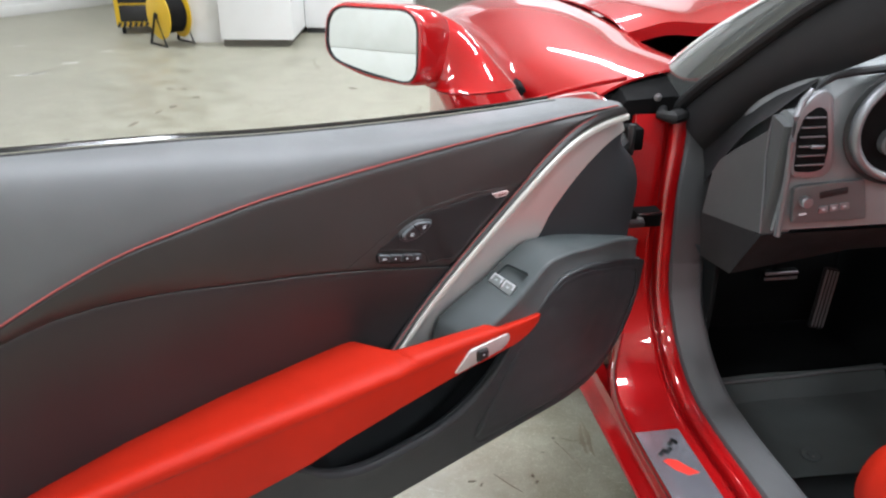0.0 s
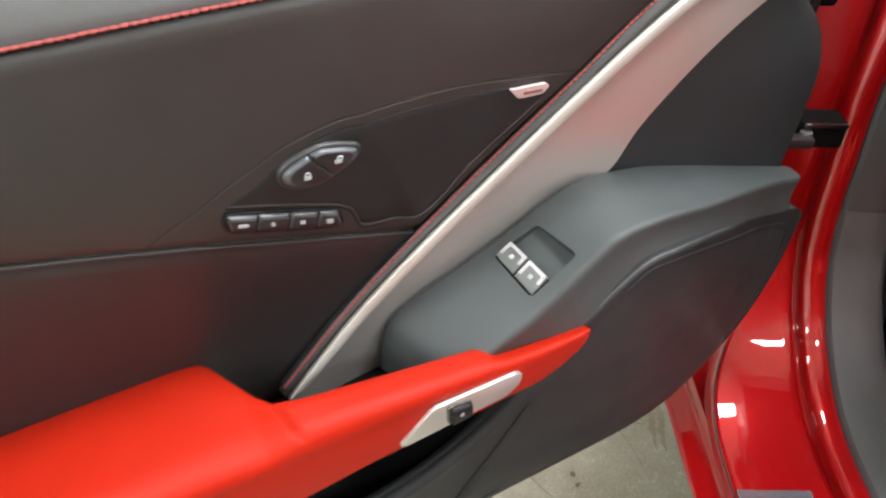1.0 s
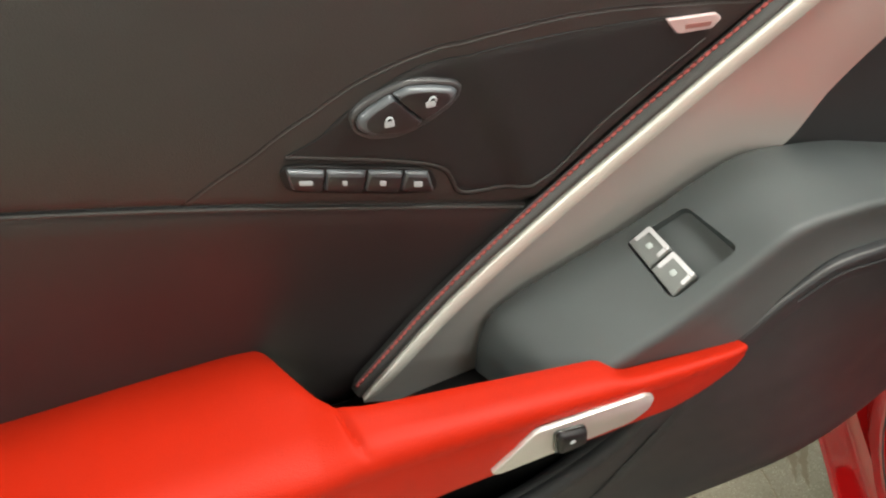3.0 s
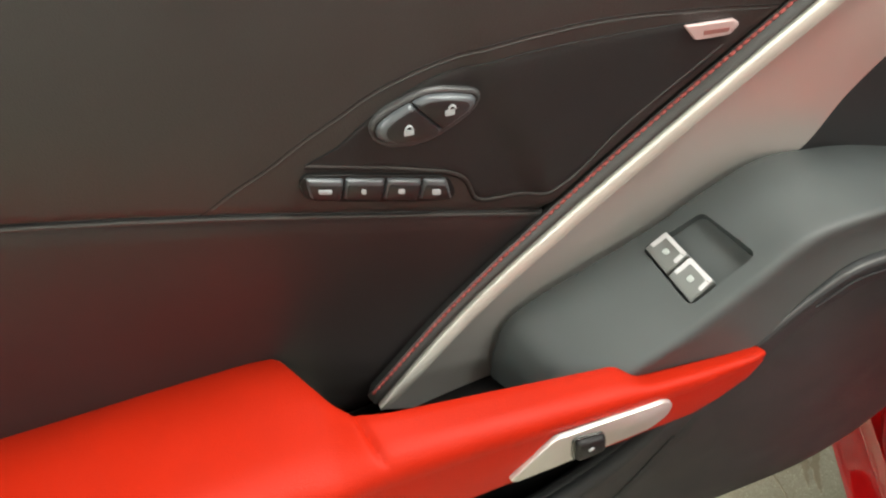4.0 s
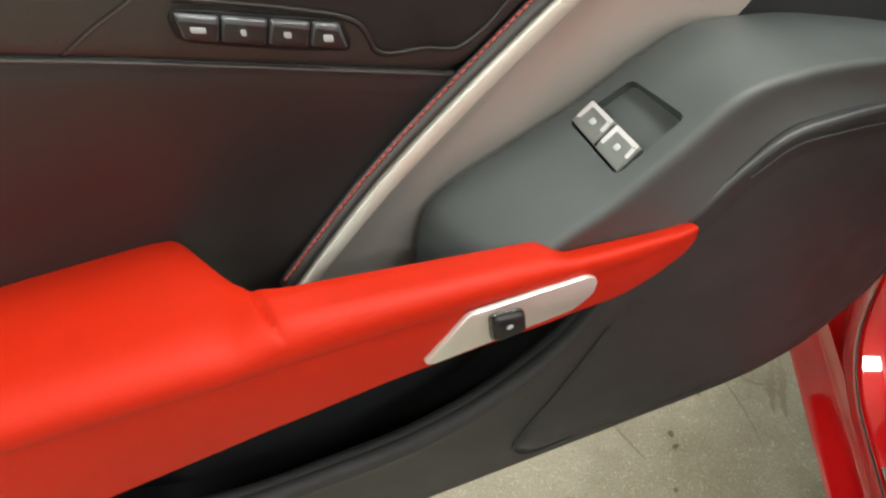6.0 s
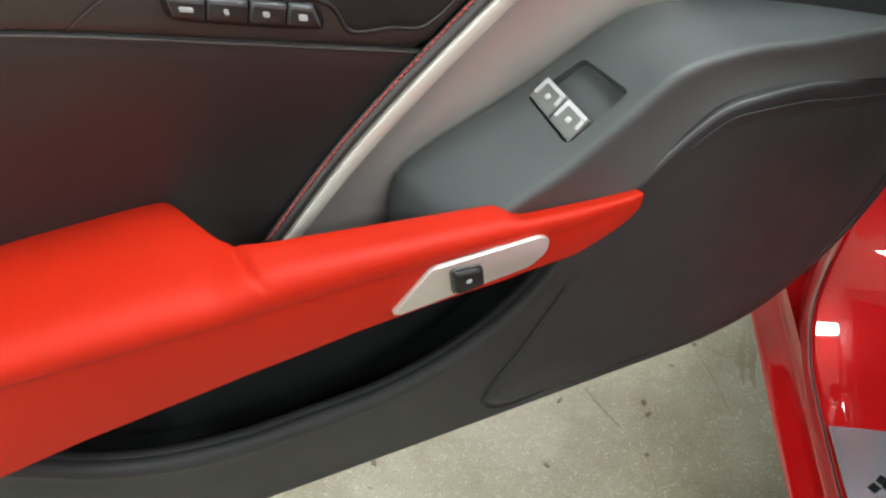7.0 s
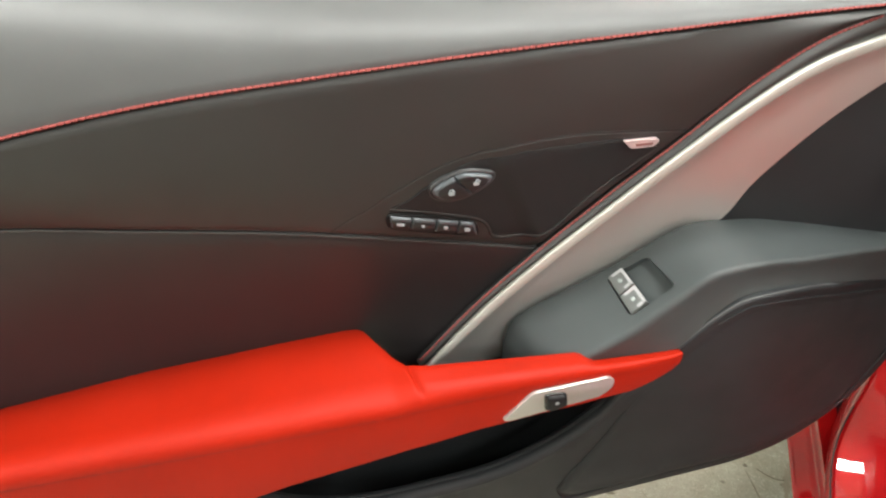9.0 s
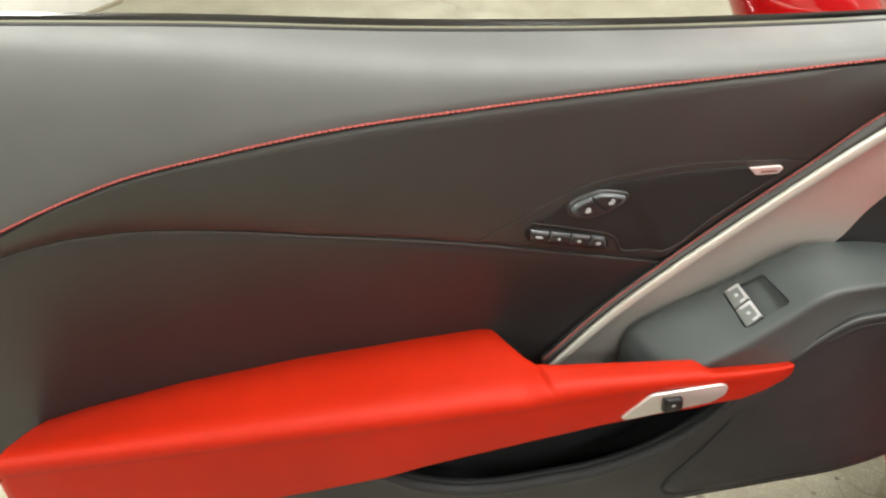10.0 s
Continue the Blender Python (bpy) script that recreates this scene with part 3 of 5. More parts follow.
LP_TOP = [(-0.625, 0.525), (-0.50, 0.535), (-0.38, 0.540), (-0.27, 0.544), (-0.240, 0.522), (-0.208, 0.492), (-0.168, 0.470), (-0.12, 0.459), (-0.06, 0.461), (0.0, 0.468), (0.04, 0.483),
          (0.078, 0.508), (0.110, 0.540), (0.133, 0.578), (0.155, 0.608), (0.182, 0.636), (0.207, 0.664), (0.232, 0.6815), (0.265, 0.6845), (0.30, 0.680), (0.35, 0.664), (0.39, 0.650), (0.45, 0.629), (0.506, 0.609)]
LP_LOW = [(-0.63, 0.338), (-0.40, 0.342), (-0.12, 0.352), (0.08, 0.362), (0.20, 0.368), (0.32, 0.375), (0.40, 0.386), (0.45, 0.412), (0.490, 0.457), (0.514, 0.527), (0.520, 0.600)]
n = 150
a, b = curve(LP_TOP, n), curve(LP_LOW, n)
net = []
lip = [(-0.014, -0.0130), (0.0, -0.0130), (0.0045, -0.0115), (0.0070, -0.0088), (0.0080, -0.0055), (0.0074, -0.0022), (0.0052, 0.0003), (0.0020, 0.0016), (-0.0015, 0.0020)]
swell = lambda u: 1 - smooth((u - 0.08) / 0.06)
for dz, dw in lip:
    net.append([D(u, z - 0.004 + dz * (1 - 0.40 * smooth((u - 0.11) / 0.06)), lower_w(u, z) + (dw if dw < 0 else dw * swell(u))) for u, z in a])
for t in [0.035, 0.055, 0.08, 0.11] + list(steps(0.14, 0.97, 27)) + [0.985, 1.0]:
    r = []
    for (u0, z0), (u1, z1) in zip(a, b):
        u, z = u0 + (u1 - u0) * t, z0 + (z1 - z0) * t
        d = t * math.hypot(u1 - u0, z1 - z0) - 0.002
        r.append(D(u, z, lower_w(u, z) + 0.0020 * swell(u0) * math.exp(-(max(d, 0.0) / 0.011) ** 2) - 0.006 * max(0, (t - 0.97) / 0.03) ** 2))
    net.append(r)
net.append([p + Vector((0, 0.03, 0.0)) for p in net[-1]])
part("lower_panel", shell(net, (0, 0.006, 0)), DOOR_PLASTIC, door, "dark grey moulded lower door panel", 65)

# thin edge bead along the lower panel's top, strap tip to hinge; paler grey paints its highlight
bm = bmesh.new()
tube(bm, [D(u, z - 0.004 + 0.0052 * (1 - 0.40 * smooth((u - 0.11) / 0.06)), lower_w(u, z) - 0.0026) for u, z in curve(LP_TOP, 300) if 0.158 < u < 0.503], 0.0015, 8)
part("edge_highlight", bm, GREY_TRIM, door, "thin edge bead of the lower panel, its highlight put into paler grey")

# raised cover in the front half of the lower panel
a = curve([(0.086, 0.401), (0.092, 0.43), (0.112, 0.475), (0.146, 0.560), (0.164, 0.600), (0.186, 0.628), (0.211, 0.6575), (0.235, 0.6735), (0.267, 0.6740), (0.30, 0.668), (0.35, 0.650), (0.39, 0.635), (0.45, 0.612), (0.492, 0.592)], 60)
b = curve([(0.094, 0.390), (0.16, 0.389), (0.24, 0.393), (0.32, 0.398), (0.388, 0.405), (0.438, 0.426), (0.474, 0.470), (0.497, 0.53), (0.500, 0.565), (0.497, 0.584)], 60)
net = []
for t in [0, 0.01, 0.03, 0.06] + list(steps(0.1, 0.9, 14)) + [0.94, 0.97, 0.99, 1.0]:
    r = []
    e = min(t, 1 - t)
    for j, ((u0, z0), (u1, z1)) in enumerate(zip(a, b)):
        u, z = u0 + (u1 - u0) * t, z0 + (z1 - z0) * t
        ee = min((1 - t) * math.hypot(u1 - u0, z1 - z0), j * 0.005, (59 - j) * 0.005, t * math.hypot(u1 - u0, z1 - z0) * (1.0 if u0 < 0.15 else 0.25))
        r.append(D(u, z, lower_w(u, z) - 0.002 + 0.002 + (0.0022 + 0.0030 * smooth((0.47 - z) / 0.05)) * smooth(ee / 0.010) - 0.0015 * (1 - smooth(ee / 0.004))))
    net.append(r)
part("speaker_cover", shell(net, (0, 0.004, 0)), DOOR_PLASTIC, door, "slightly raised speaker cover")

bm = bmesh.new()
tube(bm, [D(u, z, lower_w(u, z) + 0.0010) for u, z in curve([(0.140, 0.545), (0.112, 0.475), (0.0915, 0.430), (0.0850, 0.402), (0.092, 0.3895), (0.16, 0.3885), (0.24, 0.3925), (0.32, 0.3975), (0.388, 0.4045), (0.438, 0.4255), (0.4745, 0.470), (0.4975, 0.53), (0.5005, 0.565), (0.497, 0.586), (0.45, 0.6125), (0.39, 0.6355), (0.35, 0.6505), (0.30, 0.6685), (0.267, 0.6745), (0.235, 0.674), (0.211, 0.658)], 170)], 0.0008, 6)
part("cover_groove", bm, DOOR_PLASTIC, door)
# inside of the map pocket
top_line = [(-0.27, 0.56), (-0.15, 0.575), (0.0, 0.585), (0.10, 0.592), (0.165, 0.598)]
low_line = [(-0.240, 0.520), (-0.168, 0.469), (-0.06, 0.459), (0.04, 0.481), (0.110, 0.539), (0.155, 0.60)]
a, b = curve(top_line, 40), curve(low_line, 40)
net = [[D(u, z, -0.022) for u, z in a]]
net.append([D(u, z - 0.03, -0.030) for u, z in a])
for t, w, dz in ((0.5, -0.030, -0.03), (0.85, -0.024, -0.055), (1.0, -0.005, -0.062), (1.0, 0.020, -0.058), (1.0, 0.030, -0.032)):
    net.append([D(u0 + (u1 - u0) * t, z0 + (z1 - z0) * t + dz, min(w, lower_w(u1, z1) - 0.015)) for (u0, z0), (u1, z1) in zip(a, b)])
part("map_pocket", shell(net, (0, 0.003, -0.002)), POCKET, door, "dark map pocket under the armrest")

# near-black sheet behind the panels: closes their gaps and paints the shade there
a = curve([(-0.62, 0.98), (-0.3, 0.96), (0.0, 0.93), (0.2, 0.92), (0.42, 0.91)], 20)
b = curve([(-0.62, 0.36), (-0.3, 0.37), (0.0, 0.38), (0.2, 0.39), (0.47, 0.42)], 20)
part("gap_sheet", shell([[D(*(p + (q - p) * t), -0.040) for p, q in zip(a, b)] for t in steps(0, 1, 8)], (0, 0.012, 0)), BLACK_AND_SHADE, door, "near-black sheet behind the trim, giving its gaps their shade")

# ---- armrest ----
#        u      inner_w  inner_z  front_w front_z  low_w  low_z
ARM = [(-0.600, -0.040, 0.573, 0.060, 0.628, 0.058, 0.530),
       (-0.590, -0.042, 0.580, 0.070, 0.652, 0.066, 0.524),
       (-0.540, -0.044, 0.592, 0.077, 0.658, 0.070, 0.528),
       (-0.440, -0.043, 0.612, 0.080, 0.659, 0.071, 0.536),
       (-0.310, -0.040, 0.629, 0.081, 0.657, 0.071, 0.543),
       (-0.240, -0.038, 0.634, 0.081, 0.655, 0.071, 0.549),
       (-0.192, -0.036, 0.6385, 0.080, 0.653, 0.071, 0.559),
       (-0.130, -0.034, 0.6430, 0.079, 0.651, 0.070, 0.567),
       (-0.110, -0.031, 0.6440, 0.079, 0.650, 0.070, 0.570),
       (-0.098, -0.005, 0.6440, 0.0785, 0.649, 0.070, 0.572),
       (-0.086, 0.024, 0.646, 0.078, 0.649, 0.070, 0.574),
       (-0.076, 0.037, 0.6495, 0.078, 0.650, 0.070, 0.575),
       (-0.060, 0.042, 0.6500, 0.078, 0.650, 0.070, 0.577),
       (-0.020, 0.044, 0.6470, 0.078, 0.650, 0.070, 0.583),
       (0.040, 0.047, 0.6425, 0.078, 0.648, 0.071, 0.590),
       (0.081, 0.0495, 0.6400, 0.078, 0.646, 0.072, 0.593),
       (0.087, 0.0535, 0.6365, 0.078, 0.6450, 0.072, 0.594),
       (0.093, 0.0570, 0.6330, 0.078, 0.6440, 0.072, 0.595),
       (0.130, 0.058, 0.6310, 0.077, 0.641, 0.072, 0.598),
       (0.152, 0.059, 0.6300, 0.075, 0.639, 0.071, 0.605),
       (0.167, 0.058, 0.6290, 0.074, 0.6375, 0.070, 0.6125),
       (0.1750, 0.058, 0.6300, 0.073, 0.6370, 0.069, 0.6160),
       (0.1785, 0.060, 0.6295, 0.070, 0.6350, 0.067, 0.6200)]
arm_rows = np.array(ARM)
arm_u = np.arange(ARM[0][0], ARM[-1][0] + 1e-9, 0.0015)
secs = np.array([[np.interp(u, arm_rows[:, 0], arm_rows[:, k]) for k in range(7)] for u in arm_u])
for k in range(1, 7):
    pad = np.pad(secs[:, k], 3, mode="edge")
    secs[:, k] = np.convolve(pad, np.ones(7) / 7, "valid")
rows = []
for u, wi, zi, wf, zf, wl, zl in secs:
    i0, f, l = Vector((wi, zi)), Vector((wf, zf)), Vector((wl, zl))
    fr = 0.028 * math.tanh((f - l).length * 0.34 / 0.028)
    t0, t1 = f + (i0 - f).normalized() * min(0.045, (f - i0).length * 0.62), f + (l - f).normalized() * fr
    sec = [i0 + Vector((0.0005, -0.006)), i0 + Vector((0.002, -0.001))]
    sec += [i0.lerp(t0, k) + Vector((0, 0.0025 * min(1.0, (wf - wi) / 0.08) * math.sin(math.pi * k))) for k in (0.12, 0.4, 0.7, 1.0)]
    sec += [(1 - k) ** 2 * t0 + 2 * k * (1 - k) * f + k * k * t1 for k in (0.14, 0.28, 0.4, 0.5, 0.6, 0.7, 0.8, 0.9, 1.0)]
    d = (l - t1)
    sec += [t1 + d * 0.03, t1 + d * 0.042 - Vector((min(0.0016, fr * 0.1), 0)), t1 + d * 0.15 - Vector((min(0.0010, fr * 0.06), 0)), t1 + d * 0.4 + Vector((0.0005, 0)), t1 + d * 0.85, t1 + d * 0.95, t1 + d * 0.985]
    under = max(wi, wl - 0.045)
    sec += [l + Vector((-0.003, -0.001)), Vector((under + 0.004, zl + 0.004)), Vector((under, zl + 0.008 + 0.3 * max(0, zi - zl - 0.02)))]
    # pinched fold where the strap begins
    sec = [q - Vector((0, 0.0034 * math.exp(-((u + 0.080 - 0.0012 * k) / 0.0024) ** 2) * max(0.0, 1 - abs(k - 5) / 8))) for k, q in enumerate(sec)]
    rows.append([D(u, q[1], q[0]) for q in sec])
bm = bmesh.new()
lay(bm, rows, closed=True, caps=True)
part("armrest", bm, RED_LEATHER, door, "bright red leather armrest running into a grab strap", 30)
bm = bmesh.new()
tube(bm, [r[16] + Vector((0, -0.0006, 0.0002)) for r, u in zip(rows[::5], arm_u[::5]) if -0.592 < u < 0.02], 0.0007, 6)
part("armrest_seam", bm, SEAM_RED, door, "dark red sewn seam")


# added bottom of the grip hollow behind the strap; black blocks the floor's reflection
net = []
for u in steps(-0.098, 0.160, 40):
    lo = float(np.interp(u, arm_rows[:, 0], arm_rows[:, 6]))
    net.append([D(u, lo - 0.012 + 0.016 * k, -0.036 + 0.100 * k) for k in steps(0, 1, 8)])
part("hollow_shade", shell(net, (0, 0, -0.002)), BLACK_AND_SHADE, door, "added near-black sheet closing the grip hollow from below")


# ---- buttons and badges ----
bpy.context.view_layer.update()


def leather_w(u, z):
    """How far the leather field stands out at a place of the door."""
    hit, place, _, _ = leather.ray_cast(D(u, z, 0.08), Vector((0, 1, 0)))
    return -place.y if hit else 0.0025 + 0.14 * (z - 0.81)


def on_leather(h0):
    return lambda x, y, h: D(x, y, leather_w(x, y) + h0 + h)


def bead(line, r, sink, name, mat, n=90, flat=1.0):
    g = bmesh.new()
    tube(g, [D(u, z, leather_w(u, z) + sink) for u, z in curve(line, n)], r, 8, flat)
    return part(name, g, mat, door)


# embossed field round the buttons: an outer fold, a soft bead beside it, a grained inner field with a raised rim
FIELD = [(-0.0767, 0.7927), (-0.0608, 0.7995), (-0.0459, 0.8110), (-0.0316, 0.8193), (-0.0118, 0.8281), (0.0108, 0.8307), (0.0304, 0.8327), (0.0530, 0.8339), (0.0832, 0.8343), (0.1199, 0.8334), (0.1546, 0.8294),
         (0.1494, 0.8170), (0.0944, 0.7744), (0.0643, 0.7453), (0.0543, 0.7409), (0.0407, 0.7425), (0.0127, 0.7478), (0.0098, 0.7556), (0.0056, 0.7635), (-0.0012, 0.7685), (-0.0183, 0.7751)]
FOLD = [(-0.1296, 0.7743), (-0.1116, 0.7864), (-0.0939, 0.7961), (-0.0762, 0.8076), (-0.0590, 0.8168), (-0.0420, 0.8261), (-0.0254, 0.8320), (-0.0033, 0.8372), (0.0162, 0.8399), (0.0382, 0.8420),
        (0.0607, 0.8436), (0.0879, 0.8434), (0.1198, 0.8410), (0.1536, 0.8374), (0.1800, 0.8335)]
up, dn = curve(FIELD[:11], 80), curve(FIELD[:1] + FIELD[:10:-1] + FIELD[10:11], 80)
net = []
for u in steps(-0.0762, 0.1540, 76):
    z1, z0 = np.interp(u, up[:, 0], up[:, 1]), np.interp(u, dn[:, 0], dn[:, 1])
    col = []
    for t in [0.0, 0.02, 0.06] + steps(0.12, 0.88, 9) + [0.94, 0.98, 1.0]:
        z = z0 + (max(z1, z0 + 0.0002) - z0) * t
        col.append(D(u, z, leather_w(u, z) + 0.0007 - 0.0011 * max(0.0, 1 - min(t, 1 - t) / 0.05) ** 2))
    net.append(col)
part("inset_field", shell(net, (0, 0.002, 0)), INSET_FABRIC, door, "fine-grained dark field round the lock switch", 40)
# thin black tubes paint the shade in the folds; leather beads form the rolls
bead(FOLD, 0.0005, -0.0002, "crease_shade", RUBBER)
bead([(u + 0.0004, z - 0.0019) for u, z in FOLD], 0.0016, -0.0013, "fold_bead", BLACK_LEATHER)
bead(FIELD[:11], 0.0007, 0.0002, "crease_shade", RUBBER, 90, 0.6)
bead(FIELD[11:] + FIELD[:1], 0.0010, 0.0001, "field_rim", BLACK_LEATHER)
bead([(u - 0.0006, z - 0.0016) for u, z in FIELD[13:] + FIELD[:1]], 0.0007, 0.0, "crease_shade", RUBBER)

lock = [(-0.0450, 0.8086), (-0.0430, 0.8132), (-0.0372, 0.8175), (-0.0264, 0.8218), (-0.0164, 0.8242), (-0.0068, 0.8236), (0.0090, 0.8193), (0.0126, 0.8156), (0.0112, 0.8104), (0.0073, 0.8061),
        (-0.0024, 0.7996), (-0.0133, 0.7947), (-0.0231, 0.7930), (-0.0361, 0.7952), (-0.0432, 0.8005)]
inner = [(-0.0423, 0.8070), (-0.0409, 0.8106), (-0.0357, 0.8145), (-0.0272, 0.8184), (-0.0165, 0.8218), (-0.0047, 0.8204), (0.0068, 0.8170), (0.0092, 0.8142), (0.0069, 0.8098), (-0.0017, 0.8045),
         (-0.0140, 0.7987), (-0.0222, 0.7974), (-0.0365, 0.7993), (-0.0413, 0.8032)]
mid = Vector((-0.0162, 0.8088))
grow = lambda o, k: [mid + (Vector(q) - mid) * k for q in o]
LOCK_W = leather_w(*mid)


def on_lock(h0):
    return lambda x, y, h: D(x, y, LOCK_W + 0.075 * (y - mid.y) + h0 + h)


rim = part("lock_switch", plate(rounded(grow(lock, 1.0), 0.003, 3), on_lock(0.0002), 0.0036, 0.0020), RIM, door, "diamond-shaped lock switch with a grey rim", 60)
part("switch_well", plate(rounded(grow(inner, 1.05), 0.003, 3), on_lock(0.0030), 0.0010, 0.0003), RUBBER, rim)
s0, s1 = Vector((-0.0245, 0.8196)), Vector((-0.0082, 0.8014))
nrm = Vector((-(s1 - s0).y, (s1 - s0).x)).normalized()
for side in (1, -1):
    poly = [Vector(q) for q in inner]
    keep = []
    for k, q in enumerate(poly):
        r = poly[(k + 1) % len(poly)]
        dq, dr = side * (q - s0).dot(nrm) - 0.00025, side * (r - s0).dot(nrm) - 0.00025
        if dq >= 0:
            keep.append(q)
        if dq * dr < 0:
            keep.append(q.lerp(r, dq / (dq - dr)))
    key = part("lock_button", plate(rounded(keep, 0.0016, 3), on_lock(0.0034), 0.0040, 0.0032), KEY_GLINT, rim, "", 60)
    face = [s0.lerp(s1, 0.5) + (q - s0.lerp(s1, 0.5)) * 0.82 + nrm * side * 0.0006 - Vector((0, 0.0006)) for q in keep]
    part("key_face", plate(rounded(face, 0.0022, 3), on_lock(0.0064), 0.0012, 0.0005), BUTTON, key)
for (x, z), openness in (((-0.0266, 0.8055), 0), ((-0.0057, 0.8122), 0.001)):
    bm = plate(rounded([(x - 0.0025, z - 0.0024), (x + 0.0025, z - 0.0024), (x + 0.0025, z + 0.0009), (x - 0.0025, z + 0.0009)], 0.0006), on_lock(0.0074), 0.0005, 0.0002)
    tube(bm, [on_lock(0.0078)(x + openness + 0.0017 * math.cos(k), z + 0.0009 + 0.0022 * math.sin(k), 0) for k in steps(math.pi, 0, 8)], 0.0006, 5)
    part("padlock_mark", bm, ICON, rim)

# four memory buttons in one strip
STRIP_W = leather_w(-0.040, 0.770)


def on_strip(h0):
    return lambda x, y, h: D(x, y, STRIP_W + 0.13 * (y - 0.770) + h0 + h)


strip = part("memory_strip", plate(rounded([(-0.0812, 0.7842), (-0.0780, 0.7880), (-0.0627, 0.7845), (-0.0370, 0.7774), (-0.0097, 0.7693), (-0.0024, 0.7650), (0.0010, 0.7556), (-0.0006, 0.7500), (-0.0223, 0.7546), (-0.0527, 0.7634), (-0.0758, 0.7709), (-0.0800, 0.7745)], 0.0022), on_strip(0.0004), 0.0020, 0.0010), RUBBER, door, "strip of four seat memory buttons")
tops = [(-0.0785, 0.7868), (-0.0588, 0.7815), (-0.0376, 0.7758), (-0.0181, 0.7704), (-0.0045, 0.7666)]
lows = [(-0.0772, 0.7737), (-0.0612, 0.7688), (-0.0404, 0.7628), (-0.0208, 0.7574), (-0.0012, 0.7522)]
marks = [(-0.0695, 0.7775, 0.0034, 0.0015), (-0.0502, 0.7722, 0.0013, 0.0017), (-0.0304, 0.7668, 0.0018, 0.0017), (-0.0113, 0.7610, 0.0024, 0.0020)]
for k in range(4):
    g = 0.00045
    o = [(tops[k][0] + g, tops[k][1]), (tops[k + 1][0] - g, tops[k + 1][1]), (lows[k + 1][0] - g, lows[k + 1][1]), (lows[k][0] + g, lows[k][1])]
    key = part("memory_button", plate(rounded(o, 0.0014, 3), on_strip(0.0018), 0.0034, 0.0024), KEY_GLINT, strip, "", 60)
    face = [(o[0][0] + 0.001, o[0][1] - 0.0030), (o[1][0] - 0.001, o[1][1] - 0.0030), (o[2][0] - 0.001, o[2][1] + 0.0008), (o[3][0] + 0.001, o[3][1] + 0.0008)]
    part("key_face", plate(rounded(face, 0.0010, 3), on_strip(0.0044), 0.0011, 0.0005), BUTTON, key)
    x, z, r, h = marks[k]
    part("button_mark", plate(rounded([(x - r, z - h + r * 0.25), (x + r, z - h - r * 0.25), (x + r, z + h - r * 0.25), (x - r, z + h + r * 0.25)], 0.0011), on_strip(0.0054), 0.0004, 0.0001), ICON, strip)

badge = part("badge", plate(rounded([(0.1204, 0.8330), (0.1505, 0.8318), (0.1545, 0.8284), (0.1498, 0.8232), (0.1286, 0.8240)], 0.0016), on_leather(0.0006), 0.0026, 0.0010), BADGE, door, "small bright metal badge with a printed bar")
part("badge_bar", plate([(0.1320, 0.8288), (0.1482, 0.8280), (0.1476, 0.8256), (0.1325, 0.8264)], on_leather(0.0030), 0.0005, 0.0001), BADGE_BAR, badge)

plate_o = [(0.0025, 0.5955), (0.0292, 0.6272), (0.1010, 0.6298), (0.1083, 0.6245), (0.1070, 0.6130), (0.0960, 0.6035), (0.0065, 0.5928)]
pull = part("pull_plate", plate(rounded(plate_o, 0.004, 4), lambda x, y, h: D(x, y, 0.0735 + (y - 0.61) * 0.10 + h), 0.0036, 0.0012), SILVER, door, "satin silver plate with the door release button")
o = rounded([(0.0395, 0.6235), (0.0610, 0.6212), (0.0632, 0.6030), (0.0418, 0.6000)], 0.0045, 5)
part("button_well", plate(o, lambda x, y, h: D(x, y, 0.0770 + (y - 0.61) * 0.10 + h), 0.0022, 0.0006), GLOSS_BLACK, pull)
mid = Vector((0.0515, 0.612))
o2 = [mid + (q - mid) * 0.90 + Vector((0.0006, 0.0002)) for q in o]
part("release_button", plate(o2, lambda x, y, h: D(x, y, 0.0780 + (y - 0.61) * 0.10 + h), 0.0048, 0.0026), RELEASE, pull, "black rubber door release button", 60)
part("button_dot", plate([(0.0510 + 0.0020 * math.cos(k), 0.6135 + 0.0020 * math.sin(k)) for k in steps(0, 2 * math.pi, 12, endpoint=False)], lambda x, y, h: D(x, y, 0.0827 + (y - 0.61) * 0.10 + h), 0.0004, 0.0001), ICON, pull)

# window slot: felt strip, inner seal, top of the lowered pane, outer seal
def run(line, dz, dw, r, name, mat, flat=1.0, label=""):
    g = bmesh.new()
    tube(g, [D(u, z + dz, w + dw) for u, z, w in curve(line, 70)], r, 8, flat)
    return part(name, g, mat, door, label)


B2 = BELT[:8]
run(B2, -0.002, -0.004, 0.0035, "inner_seal", RUBBER, 1.0, "black rubber window seal")
run(B2, -0.003, -0.012, 0.0055, "slot_felt", FELT, 0.6, "olive felt strip in the window slot")
run(B2, -0.001, -0.022, 0.0045, "outer_seal", GLOSS_BLACK, 1.0, "glossy black outer window seal")
run(B2, -0.004, -0.030, 0.0050, "belt_moulding", SILVER, 0.8, "bright belt moulding")
# black sheet painting the dark between door skin and trim
g = shell([[D(0.300, 0.9225, -0.060), D(0.36, 0.915, -0.068), D(0.41, 0.908, -0.078), D(0.465, 0.902, -0.090)],
           [D(0.32, 0.920, -0.052), D(0.37, 0.910, -0.054), D(0.42, 0.900, -0.052), D(0.47, 0.890, -0.057)],
           [D(0.34, 0.915, -0.048), D(0.39, 0.902, -0.038), D(0.43, 0.888, -0.036), D(0.475, 0.865, -0.042)]], (0, 0.01, -0.004))
